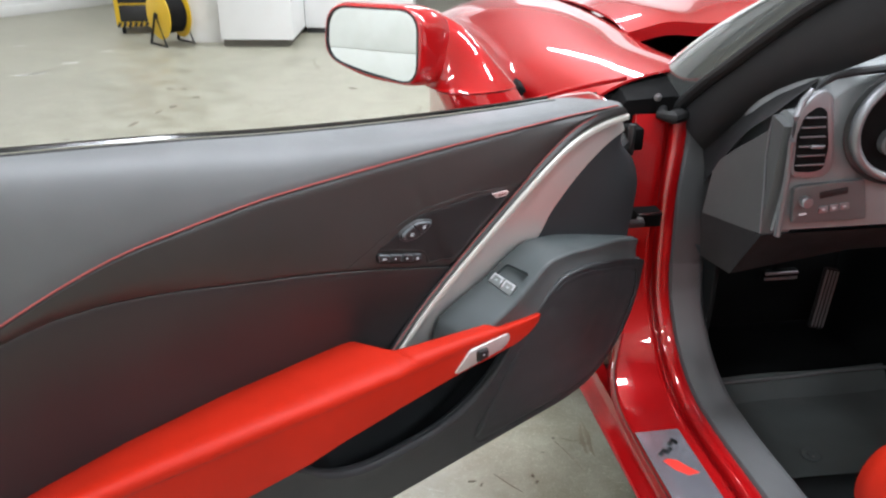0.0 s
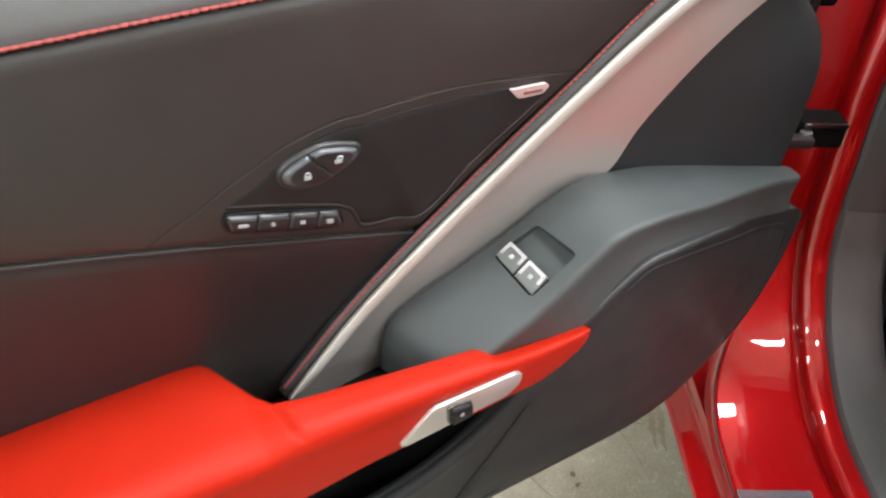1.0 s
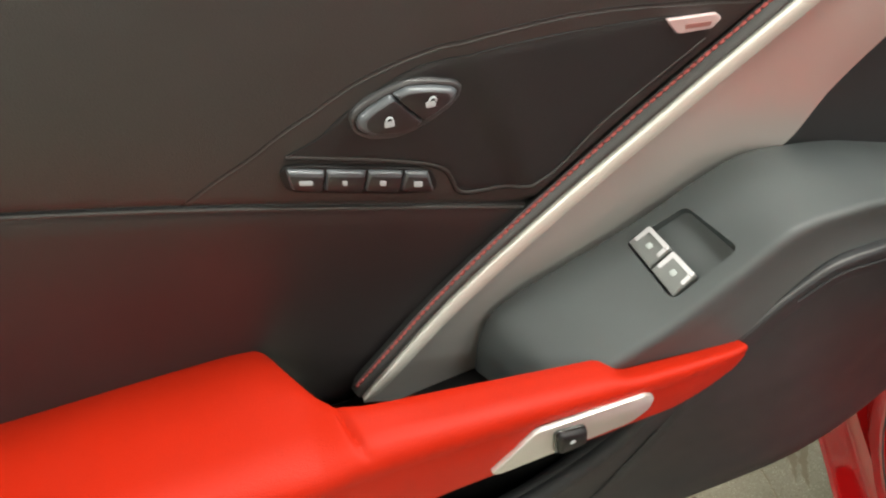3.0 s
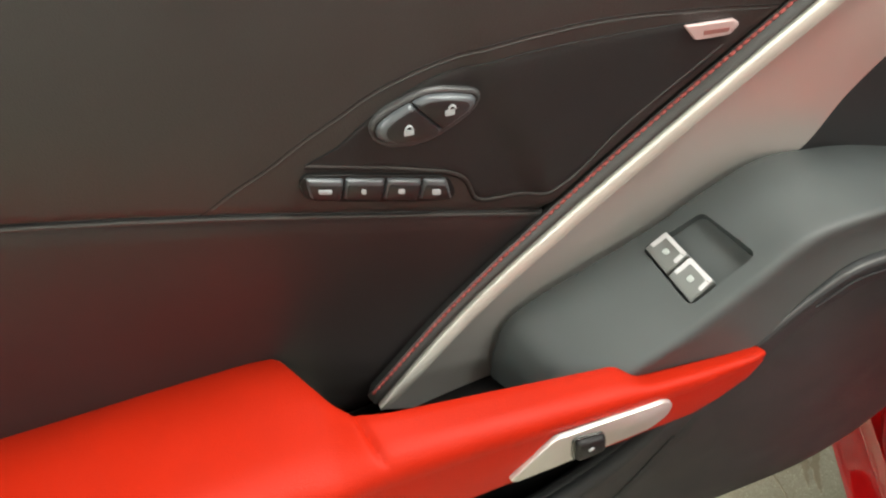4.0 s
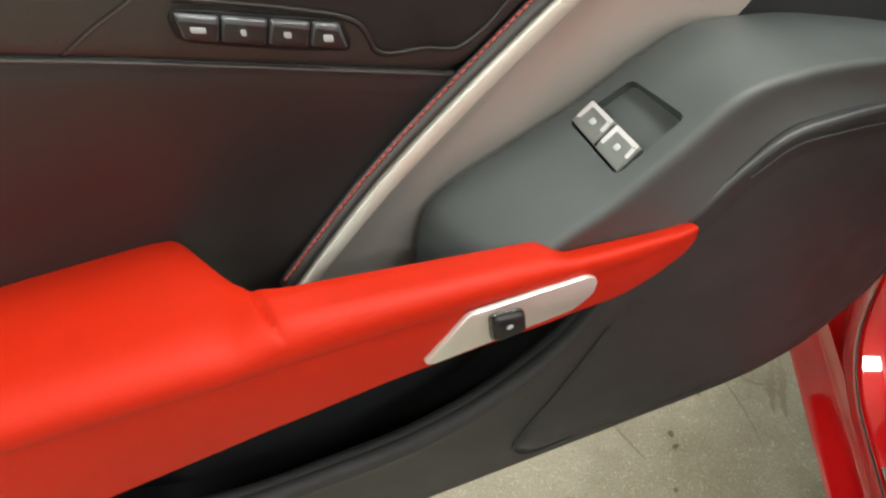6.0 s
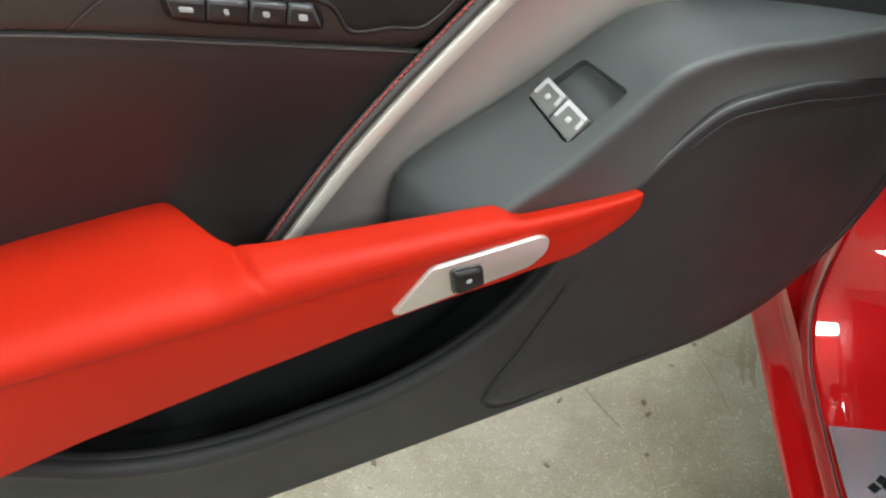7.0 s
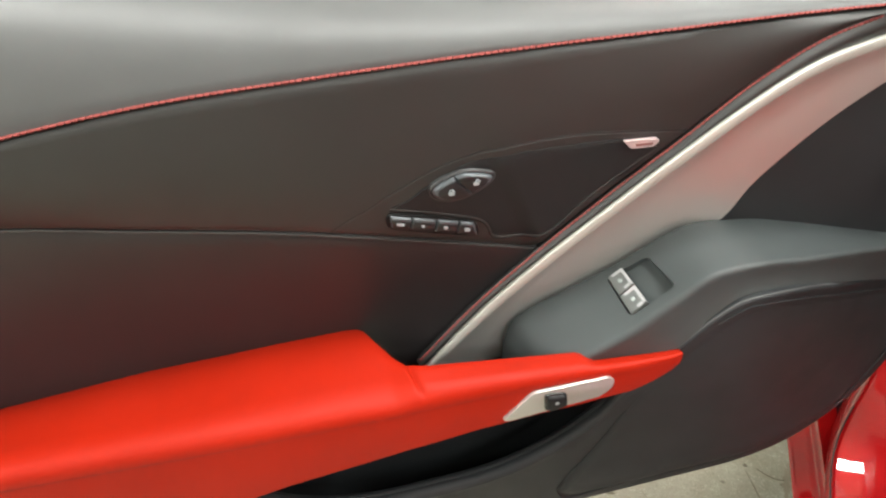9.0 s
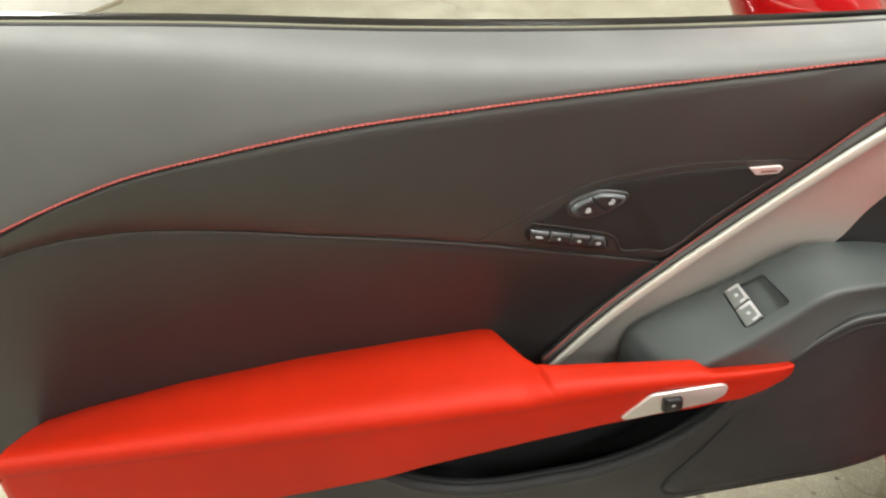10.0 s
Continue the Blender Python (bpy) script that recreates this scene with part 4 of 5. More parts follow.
part("corner_shade", g, BLACK_AND_SHADE, door, "black sheet for the dark gap at the front window corner")
g = shell([[D(u, z - dz, w + dw) for u, z, w in curve([(0.26, 0.9300, -0.088), (0.378, 0.9331, -0.098), (0.46, 0.9335, -0.100), (0.535, 0.9328, -0.100)], 20)] for dz, dw in ((0.006, 0.004), (0.0012, 0.0035), (0.0, 0.001), (0.0012, -0.003), (0.008, -0.005))], (0, 0.003, -0.003))
part("skin_lip", g, PAINT, door, "painted top lip of the door skin")
# speaker ribs at the rear end of the upper roll
for k in range(4):
    g = bmesh.new()
    tube(g, [D(-0.590 - 0.010 * k + 0.055 * math.cos(q), 0.866 - 0.003 * k + 0.028 * math.sin(q), 0.0085 - 0.05 * (0.028 * math.sin(q) + 0.01)) for q in steps(-1.2, 0.9, 16)], 0.0014, 6)
    part("rib", g, UPPER_VINYL, door)

# ---- door mirror ----
gx = Vector((0.066, -0.160, 0.0)).normalized()      # along the pane, from its outer to its inner end
gn = gx.cross(Vector((0, 0, 1)))
if gn.x > 0:
    gn = -gn
gn = (gn + Vector((0, 0, 0.10))).normalized()         # out of the pane, towards the seats, a little up
gz = gx.cross(gn)
if gz.z < 0:
    gz = -gz
g_mid = D(0.083, 1.020, -0.250)
pane = rounded([(-0.088, -0.030), (-0.084, 0.048), (0.083, 0.053), (0.087, -0.058), (-0.02, -0.046)], 0.034, 8)


def on_mirror(k, back, dx=0.0, dz=0.0, rim=0.0):
    out = []
    for q in pane:
        d = Vector(q)
        d += d.normalized() * rim
        out.append(g_mid + gx * (d[0] * k + dx) + gz * (d[1] * k + dz) - gn * back)
    return out


bm = bmesh.new()
lay(bm, [on_mirror(0.98, 0.004), on_mirror(1, -0.003, rim=0.003), on_mirror(1, -0.003, rim=0.0055), on_mirror(1, 0.001, rim=0.009), on_mirror(1, 0.012, rim=0.012), on_mirror(1.0, 0.035, 0.003, 0, 0.013), on_mirror(0.97, 0.065, 0.012, -0.002, 0.010),
         on_mirror(0.86, 0.095, 0.022, -0.006), on_mirror(0.60, 0.118, 0.03, -0.012), on_mirror(0.25, 0.128, 0.034, -0.016)], closed=True, caps=True)
mirror = part("side_mirror", bm, PAINT, car, "glossy red door mirror on a painted foot", 50)
mirror.matrix_local = CAR.inverted() @ DOOR
bm = bmesh.new()
lay(bm, [on_mirror(1.0, 0.006), on_mirror(1.0, -0.0012)], closed=True, caps=True)
part("mirror_pane", bm, MIRROR, mirror, "clear mirror pane")
bm = bmesh.new()
lay(bm, [on_mirror(1.0, 0.002), on_mirror(1.0, -0.0030), on_mirror(1.0, -0.0040, rim=0.0035), on_mirror(1.0, 0.002, rim=0.0045)], closed=True)
part("pane_rim", bm, RUBBER, mirror)


def arm_form(sections):
    """A flowing form through oval sections, each from its inner low edge to its outer high edge: (u, z), (u, z), w, half depth."""
    rows = []
    c = curve([(*a, *b, w, h) for a, b, w, h in sections], 22)
    for u0, z0, u1, z1, w, h in c:
        m, r = D((u0 + u1) / 2, (z0 + z1) / 2, w), D((u1 - u0) / 2, (z1 - z0) / 2, 0)
        rows.append([m + r * math.copysign(abs(math.cos(q)) ** 0.85, math.cos(q)) + Vector((0, h * math.copysign(abs(math.sin(q)) ** 0.85, math.sin(q)), 0)) for q in steps(0, 2 * math.pi, 36, endpoint=False)])
    g = bmesh.new()
    lay(g, rows, closed=True, caps=True)
    return g


part("mirror_arm", arm_form([((0.105, 0.985), (0.140, 1.066), -0.240, 0.022), ((0.130, 0.975), (0.172, 1.066), -0.234, 0.034), ((0.148, 0.962), (0.200, 1.057), -0.222, 0.042), ((0.1555, 0.951), (0.226, 1.039), -0.208, 0.046),
                             ((0.1560, 0.947), (0.2486, 1.013), -0.195, 0.048), ((0.1556, 0.947), (0.277, 0.976), -0.180, 0.048), ((0.1540, 0.9475), (0.310, 0.9390), -0.168, 0.046)]), PAINT, mirror, "", 50)
part("mirror_foot", arm_form([((0.156, 0.945), (0.309, 0.936), -0.167, 0.044), ((0.168, 0.915), (0.324, 0.909), -0.158, 0.044), ((0.186, 0.877), (0.340, 0.868), -0.152, 0.044)]), PAINT, mirror, "", 50)


PEDAL_STEEL = shader("pedal_steel", (0.20, 0.19, 0.19), 0.4, 0.6)

# ---- door opening of the body ----
EDGE_IN = 0.050
JAMB = [(-1.15, 0.298), (-0.6, 0.300), (-0.2, 0.301), (0.0, 0.302), (0.07, 0.309), (0.13, 0.332), (0.185, 0.378), (0.222, 0.44), (0.243, 0.52), (0.255, 0.62), (0.268, 0.72), (0.284, 0.79), (0.300, 0.842)]
path = curve(JAMB, 90)
tang = np.gradient(path, axis=0)
tang /= np.linalg.norm(tang, axis=1)[:, None]
# the jamb drifts inboard as it rises
drift = lambda z: -0.012 * smooth((z - 0.32) / 0.2) + 0.020 * smooth((z - 0.66) / 0.2)


edge = lambda z: EDGE_IN * smooth((z - 0.305) / 0.12)


def along(profile, lo=0, hi=None):
    rows = []
    for (b, z), (tb, tz) in list(zip(path, tang))[lo:hi]:
        rows.append([Vector((a + drift(z) + (edge(z) if a < 0.02 else 0.0), b - tz * h, z + tb * h)) for a, h in profile])
    return rows


part("body_side", shell(along([(0.004, -0.075), (0.001, -0.040), (-0.001, -0.012), (-0.0005, -0.004), (0.0015, -0.0010), (0.005, 0.0), (0.05, 0.0002), (0.100, 0.0002), (0.109, 0.0), (0.1125, -0.002), (0.1135, -0.006), (0.114, -0.016), (0.128, -0.016)]), (0.006, 0.006, -0.006)), PAINT, car, "glossy red sill and hinge pillar", 50)
part("body_flange", shell(along([(0.1255, -0.017), (0.1260, 0.002), (0.1285, 0.0055), (0.140, 0.0065), (0.153, 0.0065), (0.1555, 0.004), (0.156, -0.01)]), (0.002, 0.004, -0.004)), PAINT, car, "", 50)
part("sill_trim", shell(along([(0.1562, -0.01), (0.1562, 0.006), (0.160, 0.0115), (0.19, 0.0150), (0.216, 0.0140), (0.228, 0.007), (0.234, -0.006), (0.238, -0.03), (0.240, -0.16)], 0, 75), (0.003, 0.003, -0.003)), GREY_TRIM, car, "grey grained sill trim curving up the footwell")
part("pillar_trim", shell(along([(0.1562, -0.01), (0.1562, 0.006), (0.160, 0.0105), (0.19, 0.0140), (0.214, 0.0130), (0.226, 0.006), (0.232, -0.006), (0.236, -0.05)], 74, 90), (0.003, 0.003, -0.003)), SHADED_TRIM, car, "grained grey trim on the hinge pillar, darkened for shade")
# straight outer ledge of the rocker below the door opening
ledge = [(0.03, 0.290), (0.003, 0.287), (0.0005, 0.280), (-0.0004, 0.2680), (-0.0020, 0.2648), (-0.012, 0.2605), (-0.022, 0.2565), (-0.0275, 0.2540), (-0.0292, 0.2510), (-0.0275, 0.2475), (0.0, 0.240), (0.05, 0.236)]
part("rocker_ledge", shell([[Vector((a, b, z)) for a, z in ledge] for b in steps(-1.15, 0.34, 30)], (0, 0, -0.004)), PAINT, car, "glossy red outer ledge of the rocker", 50)
part("rocker_base", boxed((0.035, -1.15, 0.14), (0.2, 0.34, 0.232), 0.01), RUBBER, car, "black underside of the rocker")
bm = bmesh.new()
tube(bm, [Vector((-0.0006 + drift(z) + edge(z), b, z - 0.004)) for b, z in path[:66]], 0.0011, 6)
part("body_seam", bm, RUBBER, car)
# sill plate with its flag mark
sp = part("sill_plate", boxed((0.001, -0.62, 0.3035), (0.088, 0.0, 0.3070), 0.0012), SILL_STEEL, car, "brushed metal sill plate with a crossed flag mark")
for k in range(5):
    for j in range(2):
        x, y = 0.030 + 0.0090 * k - 0.004 * j, -0.072 + 0.0085 * k + 0.0065 * j
        if (k + j) % 3:
            part("flag_check", boxed((-0.0046, -0.0040, 0), (0.0046, 0.0040, 0.0008), 0, pose(x, y, 0.3069, 0, 0, 40 + 8 * k)), GLOSS_BLACK, sp)
bm = bmesh.new()
o = [(0.022, -0.084), (0.034, -0.080), (0.048, -0.086), (0.060, -0.104), (0.075, -0.122), (0.052, -0.126), (0.034, -0.109)]
lay(bm, [[Vector((x, y, 0.3069)) for x, y in o], [Vector((x, y, 0.3077)) for x, y in o]], closed=True, caps=True)
part("flag_wing", bm, shader("flag_red", (0.55, 0.03, 0.02), 0.4), sp)
# door check strap
chk = part("door_check", boxed((0.050, 0.226, 0.630), (0.105, 0.262, 0.663), 0.004), BLACK_AND_SHADE, car, "black door check bracket")
part("check_roller", lathe(bmesh.new(), [(0.006, 0), (0.007, 0.002), (0.007, 0.014), (0.006, 0.016)], 16, pose(0.056, 0.220, 0.639) @ pose(0, 0, 0, 0, 0, 0)), PEDAL_STEEL, chk)
part("check_arm", boxed((-0.02, 0.205, 0.640), (0.062, 0.222, 0.653), 0.003), BLACK_STEEL, chk)
part("check_plate", boxed((0.054, 0.222, 0.657), (0.103, 0.228, 0.6625), 0.0015), GLOSS_BLACK, chk)
hg = part("door_hinge", boxed((0.022, 0.245, 0.785), (0.056, 0.290, 0.830), 0.006), BLACK_AND_SHADE, car, "black steel door hinge")
part("hinge_pin", lathe(bmesh.new(), [(0.006, -0.030), (0.007, -0.028), (0.007, 0.028), (0.006, 0.030)], 14, pose(0.030, 0.248, 0.808)), BLACK_STEEL, hg)
bm = bmesh.new()
tube(bm, [Vector(p) for p in ((0.045, 0.30, 0.795), (0.025, 0.262, 0.80), (0.0, 0.24, 0.79), (-0.02, 0.235, 0.78))], 0.017, 10)
part("wiring_boot", bm, RUBBER, car, "black rubber wiring boot between pillar and door")

# cowl block, pillar, windscreen
bm = bmesh.new()
rows = []
for b, a0, a1, z0, z1 in ((0.315, 0.020, 0.150, 0.765, 0.872), (0.40, 0.03, 0.17, 0.77, 0.893), (0.52, 0.05, 0.22, 0.79, 0.892), (0.62, 0.08, 0.25, 0.80, 0.885)):
    rows.append([Vector(p) for p in ((a0, b, z0), (a1, b, z0), (a1 + 0.01, b, z1 - 0.01), (a1 - 0.01, b, z1), (a0 + 0.02, b, z1 - 0.006), (a0, b, z1 - 0.03))])
lay(bm, rows, closed=True, caps=True)
cowl = part("cowl_block", bm, BLACK_AND_SHADE, car, "black plastic cowl block at the fender corner")
part("cowl_bolt", lathe(bmesh.new(), [(0.007, 0), (0.008, 0.001), (0.008, 0.003), (0.005, 0.004), (0.005, 0.007), (0.003, 0.008)], 12, pose(0.102, 0.312, 0.872) @ pose(0, 0, 0, 90, 0, 0)), PEDAL_STEEL, cowl)

PILLAR_VINYL = grained("pillar_vinyl", (0.012, 0.012, 0.0125), 0.55, 1300, 0.25, spec=0.25)
P_OUT = [(0.150, 0.335, 0.835), (0.172, 0.27, 0.905), (0.188, 0.20, 0.962), (0.206, 0.12, 1.028), (0.222, 0.04, 1.088), (0.242, -0.08, 1.155), (0.262, -0.25, 1.215)]
P_GLOSS = [(0.185, 0.50, 0.885), (0.196, 0.40, 0.955), (0.204, 0.33, 1.000), (0.228, 0.20, 1.075), (0.245, 0.08, 1.135), (0.262, -0.05, 1.185), (0.285, -0.25, 1.235)]
P_IN = [(0.190, 0.262, 0.775), (0.209, 0.21, 0.838), (0.221, 0.10, 0.932), (0.231, 0.02, 0.972), (0.243, -0.04, 1.003), (0.262, -0.09, 1.034), (0.300, -0.22, 1.090)]
n = 40
a, b, c = curve(P_GLOSS, n), curve(P_OUT, n), curve(P_IN, n)
net = []
for t in steps(0, 1, 7):
    net.append([Vector(p + (q - p) * t) + Vector((-0.018 * math.sin(math.pi * t), 0, 0.010 * math.sin(math.pi * t))) for p, q in zip(a, b)])
part("windscreen_edge", shell(net, (0.012, -0.006, -0.01)), GLASS_EDGE, car, "dark printed edge of the windscreen glass")
bm = bmesh.new()
tube(bm, [Vector(p) + Vector((-0.004, -0.004, 0)) for p in b], 0.012, 10)
part("pillar_seal", bm, RUBBER, car, "soft black rubber seal along the pillar")
net = []
for t in steps(0, 1, 8):
    net.append([Vector(p + (q - p) * t) + Vector((-0.008 * math.sin(math.pi * t), -0.03 * math.sin(math.pi * t), 0)) for p, q in zip(b, c)])
part("pillar_garnish", shell(net, (0.012, 0.012, 0)), PILLAR_VINYL, car, "black trimmed inner windscreen pillar")
P_FOOT = [(0.200, 0.275, 0.690), (0.178, 0.165, 0.790), (0.170, 0.085, 0.868), (0.166, 0.005, 0.925), (0.174, -0.02, 0.952), (0.198, -0.035, 0.983)]
P_IN2 = [(0.190, 0.262, 0.775), (0.209, 0.21, 0.838), (0.215, 0.155, 0.888), (0.221, 0.10, 0.932), (0.226, 0.06, 0.953), (0.231, 0.02, 0.972)]
net = [[Vector(p + (q - p) * t) for p, q in zip(curve(P_IN2, 30), curve(P_FOOT, 30))] for t in steps(0, 1, 6)]
part("pillar_foot_trim", shell(net, (0.012, 0.012, 0)), PILLAR_VINYL, car, "black trim between pillar and dashboard")
bm = bmesh.new()
tube(bm, [Vector((0.150, 0.30, 0.838)), Vector((0.120, 0.275, 0.840)), Vector((0.105, 0.29, 0.842)), Vector((0.12, 0.32, 0.85))], [0.020, 0.018, 0.013, 0.007], 10, 0.7)
part("seal_corner", bm, RUBBER, car, "moulded rubber seal corner")
net = []
for t in steps(0, 1, 14):
    r = []
    for p in a:
        q = Vector(p)
        r.append(Vector((q.x + (2 * (0.86 - q.x)) * t, q.y + 0.32 * math.sin(math.pi * t), q.z - 0.004 + 0.03 * math.sin(math.pi * t))))
    net.append(r)
ws = part("windscreen", shell(net, (0, -0.004, -0.004)), GLASS, car, "dark tinted raked windscreen glass")
ws.visible_shadow = False

# vent mouth low at the fender's rear shoulder
part("fender_vent", boxed((-0.008, -0.040, -0.014), (0.012, 0.040, 0.014), 0.004, pose(-0.118, 0.575, 0.832, 0, 35, -6)), BLACK_AND_SHADE, car, "small black vent mouth in the fender")

# ---- fender and bonnet ----
# added black plate: stands for the door gap's shade below the fender edge
part("gap_plate", boxed((-0.045, 0.372, 0.40), (0.10, 0.384, 0.868), 0.004), BLACK_AND_SHADE, car, "added black plate for the dark gap behind the fender's rear edge")
PROF = [(-0.02, 0.24), (0.0, 0.40), (-0.006, 0.60), (-0.012, 0.74), (-0.004, 0.81), (0.02, 0.850), (0.07, 0.880), (0.14, 0.898), (0.22, 0.905), (0.30, 0.898), (0.36, 0.884)]
net = []
for s in steps(0, 1, 36):
    r = []
    for da, z in curve(PROF, 44):
        rear = 0.365 + 0.22 * max(0.0, da - 0.06)
        b = rear + (2.55 - rear) * s
        sh = -0.035 - 0.095 * smooth((b - 0.30) / 0.45) - 0.02 * smooth((b - 0.8) / 0.5) + 0.25 * smooth((b - 1.6) / 1.0) ** 2
        lift = 0.028 * math.exp(-((b - 1.15) / 0.42) ** 2) - 0.20 * smooth((b - 1.35) / 1.3)
        tuck = 0.045 * smooth((0.62 - z) / 0.3) * (1 - smooth((b - 0.7) / 0.2))
        r.append(Vector((sh + da * (1 + 0.1 * s) + tuck, b, z + lift * smooth((z - 0.6) / 0.25))))
    net.append(r)
part("fender", shell(net, (0.004, 0, -0.004)), PAINT, car, "curved glossy red front fender", 60)
part("fender", shell([[Vector((1.64 - p.x, p.y, p.z)) for p in r] for r in net], (-0.004, 0, -0.004)), PAINT, car, "curved glossy red front fender", 60)
net = []
for s in steps(0, 1, 30):
    r = []
    for a in steps(0.0, 1.0, 40):
        aa = 0.245 + a * 1.26
        b = 0.86 + 0.10 * math.sin(math.pi * a) + (2.6 - 0.95) * s
        lift = 0.028 * math.exp(-((b - 1.15) / 0.42) ** 2) - 0.22 * smooth((b - 1.35) / 1.3)
        k = (aa - 0.82)
        z = 0.888 + 0.030 * math.exp(-(k / 0.26) ** 2) + 0.022 * math.exp(-((abs(k) - 0.45) / 0.10) ** 2) + lift
        r.append(Vector((aa - 0.05 * s, b, z - 0.012 * (1 - smooth(s / 0.05)))))
    net.append(r)
net.insert(0, [p + Vector((0, 0.004, -0.03)) for p in net[0]])
part("bonnet", shell(net, (0, 0, -0.006)), PAINT, car, "glossy red bonnet with a raised centre", 60)
rows = []
for b, half, top, low in ((2.35, 0.66, 0.70, 0.24), (2.52, 0.64, 0.64, 0.22), (2.64, 0.58, 0.56, 0.24), (2.70, 0.48, 0.48, 0.30)):
    prof = [(1.0, 0.0), (1.02, 0.45), (0.97, 0.85), (0.85, 0.98), (0.5, 1.0)]
    prof = prof + [(-x, z) for x, z in prof[::-1]]
    rows.append([Vector((0.82 + x * half, b, low + (top - low) * z)) for x, z in prof])
bm = bmesh.new()
lay(bm, rows, closed=True, caps=True)
part("nose", bm, PAINT, car, "rounded red nose of the car", 60)
part("cowl_panel", boxed((0.24, 0.62, 0.74), (1.46, 0.93, 0.815), 0.01), GLOSS_BLACK, car, "black cowl panel below the windscreen")
part("far_side", boxed((1.52, -1.25, 0.2), (1.64, 0.40, 0.88), 0.05), PAINT, car, "closed far door and flank of the car")
# rear body: haunches over the wheels, a lower deck between them, a rounded tail
rows = []
for b, half, top, low in ((-1.18, 0.80, 0.90, 0.26), (-1.30, 0.83, 0.94, 0.25), (-1.60, 0.87, 0.95, 0.25), (-1.95, 0.85, 0.92, 0.27), (-2.15, 0.81, 0.88, 0.32), (-2.27, 0.75, 0.82, 0.40), (-2.31, 0.68, 0.74, 0.48)):
    side = [(1.0, 0.0), (1.02, 0.35), (1.0, 0.70), (0.96, 0.90), (0.88, 0.99), (0.78, 1.0), (0.62, 0.96), (0.35, 0.95)]
    prof = [(k * half, low + (top - low) * h) for k, h in side]
    prof = prof + [(-x, z) for x, z in prof[::-1]]
    rows.append([Vector((0.82 + x, b, z)) for x, z in prof])
bm = bmesh.new()
lay(bm, rows, closed=True, caps=True)
part("tail_body", bm, PAINT, car, "red rear body behind the door opening", 60)

# dark engine bay
part("engine_bay", boxed((0.26, 0.68, 0.22), (1.42, 2.1, 0.74), 0.02), RUBBER, car, "black engine bay under the bonnet")
# wheels, mostly hidden behind the fender
for x, y in ((0.02, 1.15), (1.55, 1.15), (0.02, -1.65), (1.55, -1.65)):
    wh = part("wheel", lathe(bmesh.new(), [(0.20, -0.11), (0.30, -0.12), (0.33, -0.10), (0.335, 0.0), (0.33, 0.10), (0.30, 0.12), (0.20, 0.11)], 40, pose(x, y, 0.335, 0, 90, 0)), RUBBER, car, "black road tyre")
    part("rim", lathe(bmesh.new(), [(0.06, -0.09), (0.21, -0.112), (0.215, -0.08), (0.215, 0.08), (0.21, 0.112), (0.06, 0.09)], 30, pose(x, y, 0.335, 0, 90, 0)), SILVER, wh)

# ---- cabin ----
part("cabin_floor", boxed((0.215, -1.15, 0.10), (1.5, 0.75, 0.125), 0.004), CARPET, car, "black carpeted cabin floor")
part("firewall", boxed((0.215, 0.62, 0.10), (1.5, 0.66, 0.84), 0.004), CARPET, car, "black carpeted firewall")
part("tunnel", boxed((0.80, -1.0, 0.12), (1.05, 0.6, 0.50), 0.03), CARPET, car, "black carpeted centre tunnel")
part("rear_bulkhead", boxed((0.2, -1.16, 0.1), (1.5, -1.10, 0.95), 0.02), CARPET, car, "black rear bulkhead")
part("kick_panel", boxed((0.222, 0.20, 0.12), (0.236, 0.64, 0.66), 0.004), CARPET, car, "black carpeted kick panel")
bm = bmesh.new()
lay(bm, [[Vector((0.30 + 0.48 * s, 0.014 + 0.296 * t, 0.131 + 0.05 * smooth((t - 0.85) / 0.15) + 0.002 * math.sin(9 * s + 5 * t))) for s in steps(0, 1, 16)] for t in steps(0, 1, 16)])
mat = part("floor_mat", bm, MAT, car, "dark grey carpet floor mat with a round fastener")
part("mat_fastener", lathe(bmesh.new(), [(0.022, 0), (0.023, 0.003), (0.019, 0.005), (0.016, 0.003), (0.009, 0.003), (0.008, 0.006), (0.003, 0.007)], 24, pose(0.452, 0.075, 0.132)), MAT, mat)
bm = bmesh.new()
tube(bm, [Vector((0.30 + 0.48 * s, 0.292 - 0.004 * math.sin(6 * s), 0.182)) for s in steps(0, 1, 12)], 0.004, 6)
part("mat_edge", bm, GREY_TRIM, mat)
# pedals
br = part("brake_pedal", boxed((0.395, 0.288, 0.446), (0.478, 0.306, 0.476), 0.006), BLACK_AND_SHADE, car, "brake pedal with a metal-framed pad")
bm = bmesh.new()
for z0 in (0.455, 0.468):
    box(bm, (0.398, 0.284, z0), (0.475, 0.290, z0 + 0.005), None, 0.001)
part("pedal_bars", bm, PEDAL_STEEL, br)
part("pedal_stem", boxed((0.43, 0.30, 0.47), (0.445, 0.50, 0.49), 0.003), BLACK_AND_SHADE, br)
gas = part("gas_pedal", boxed((-0.020, -0.006, 0), (0.020, 0.006, 0.150), 0.006, pose(0.573, 0.315, 0.298, -14, 14, 0)), RUBBER, car, "long accelerator pedal with metal ribs")
for k in range(4):
    part("pedal_rib", boxed((-0.0165 + 0.0095 * k, -0.009, 0.006), (-0.0125 + 0.0095 * k, -0.005, 0.144), 0.001, pose(0.573, 0.315, 0.298, -14, 14, 0)), PEDAL_STEEL, gas)

FASCIA = grained("fascia_grey", (0.15, 0.158, 0.16), 0.38, 1500, 0.15)
GREY_SILVER = shader("grey_silver", (0.20, 0.205, 0.215), 0.34, 0.6)
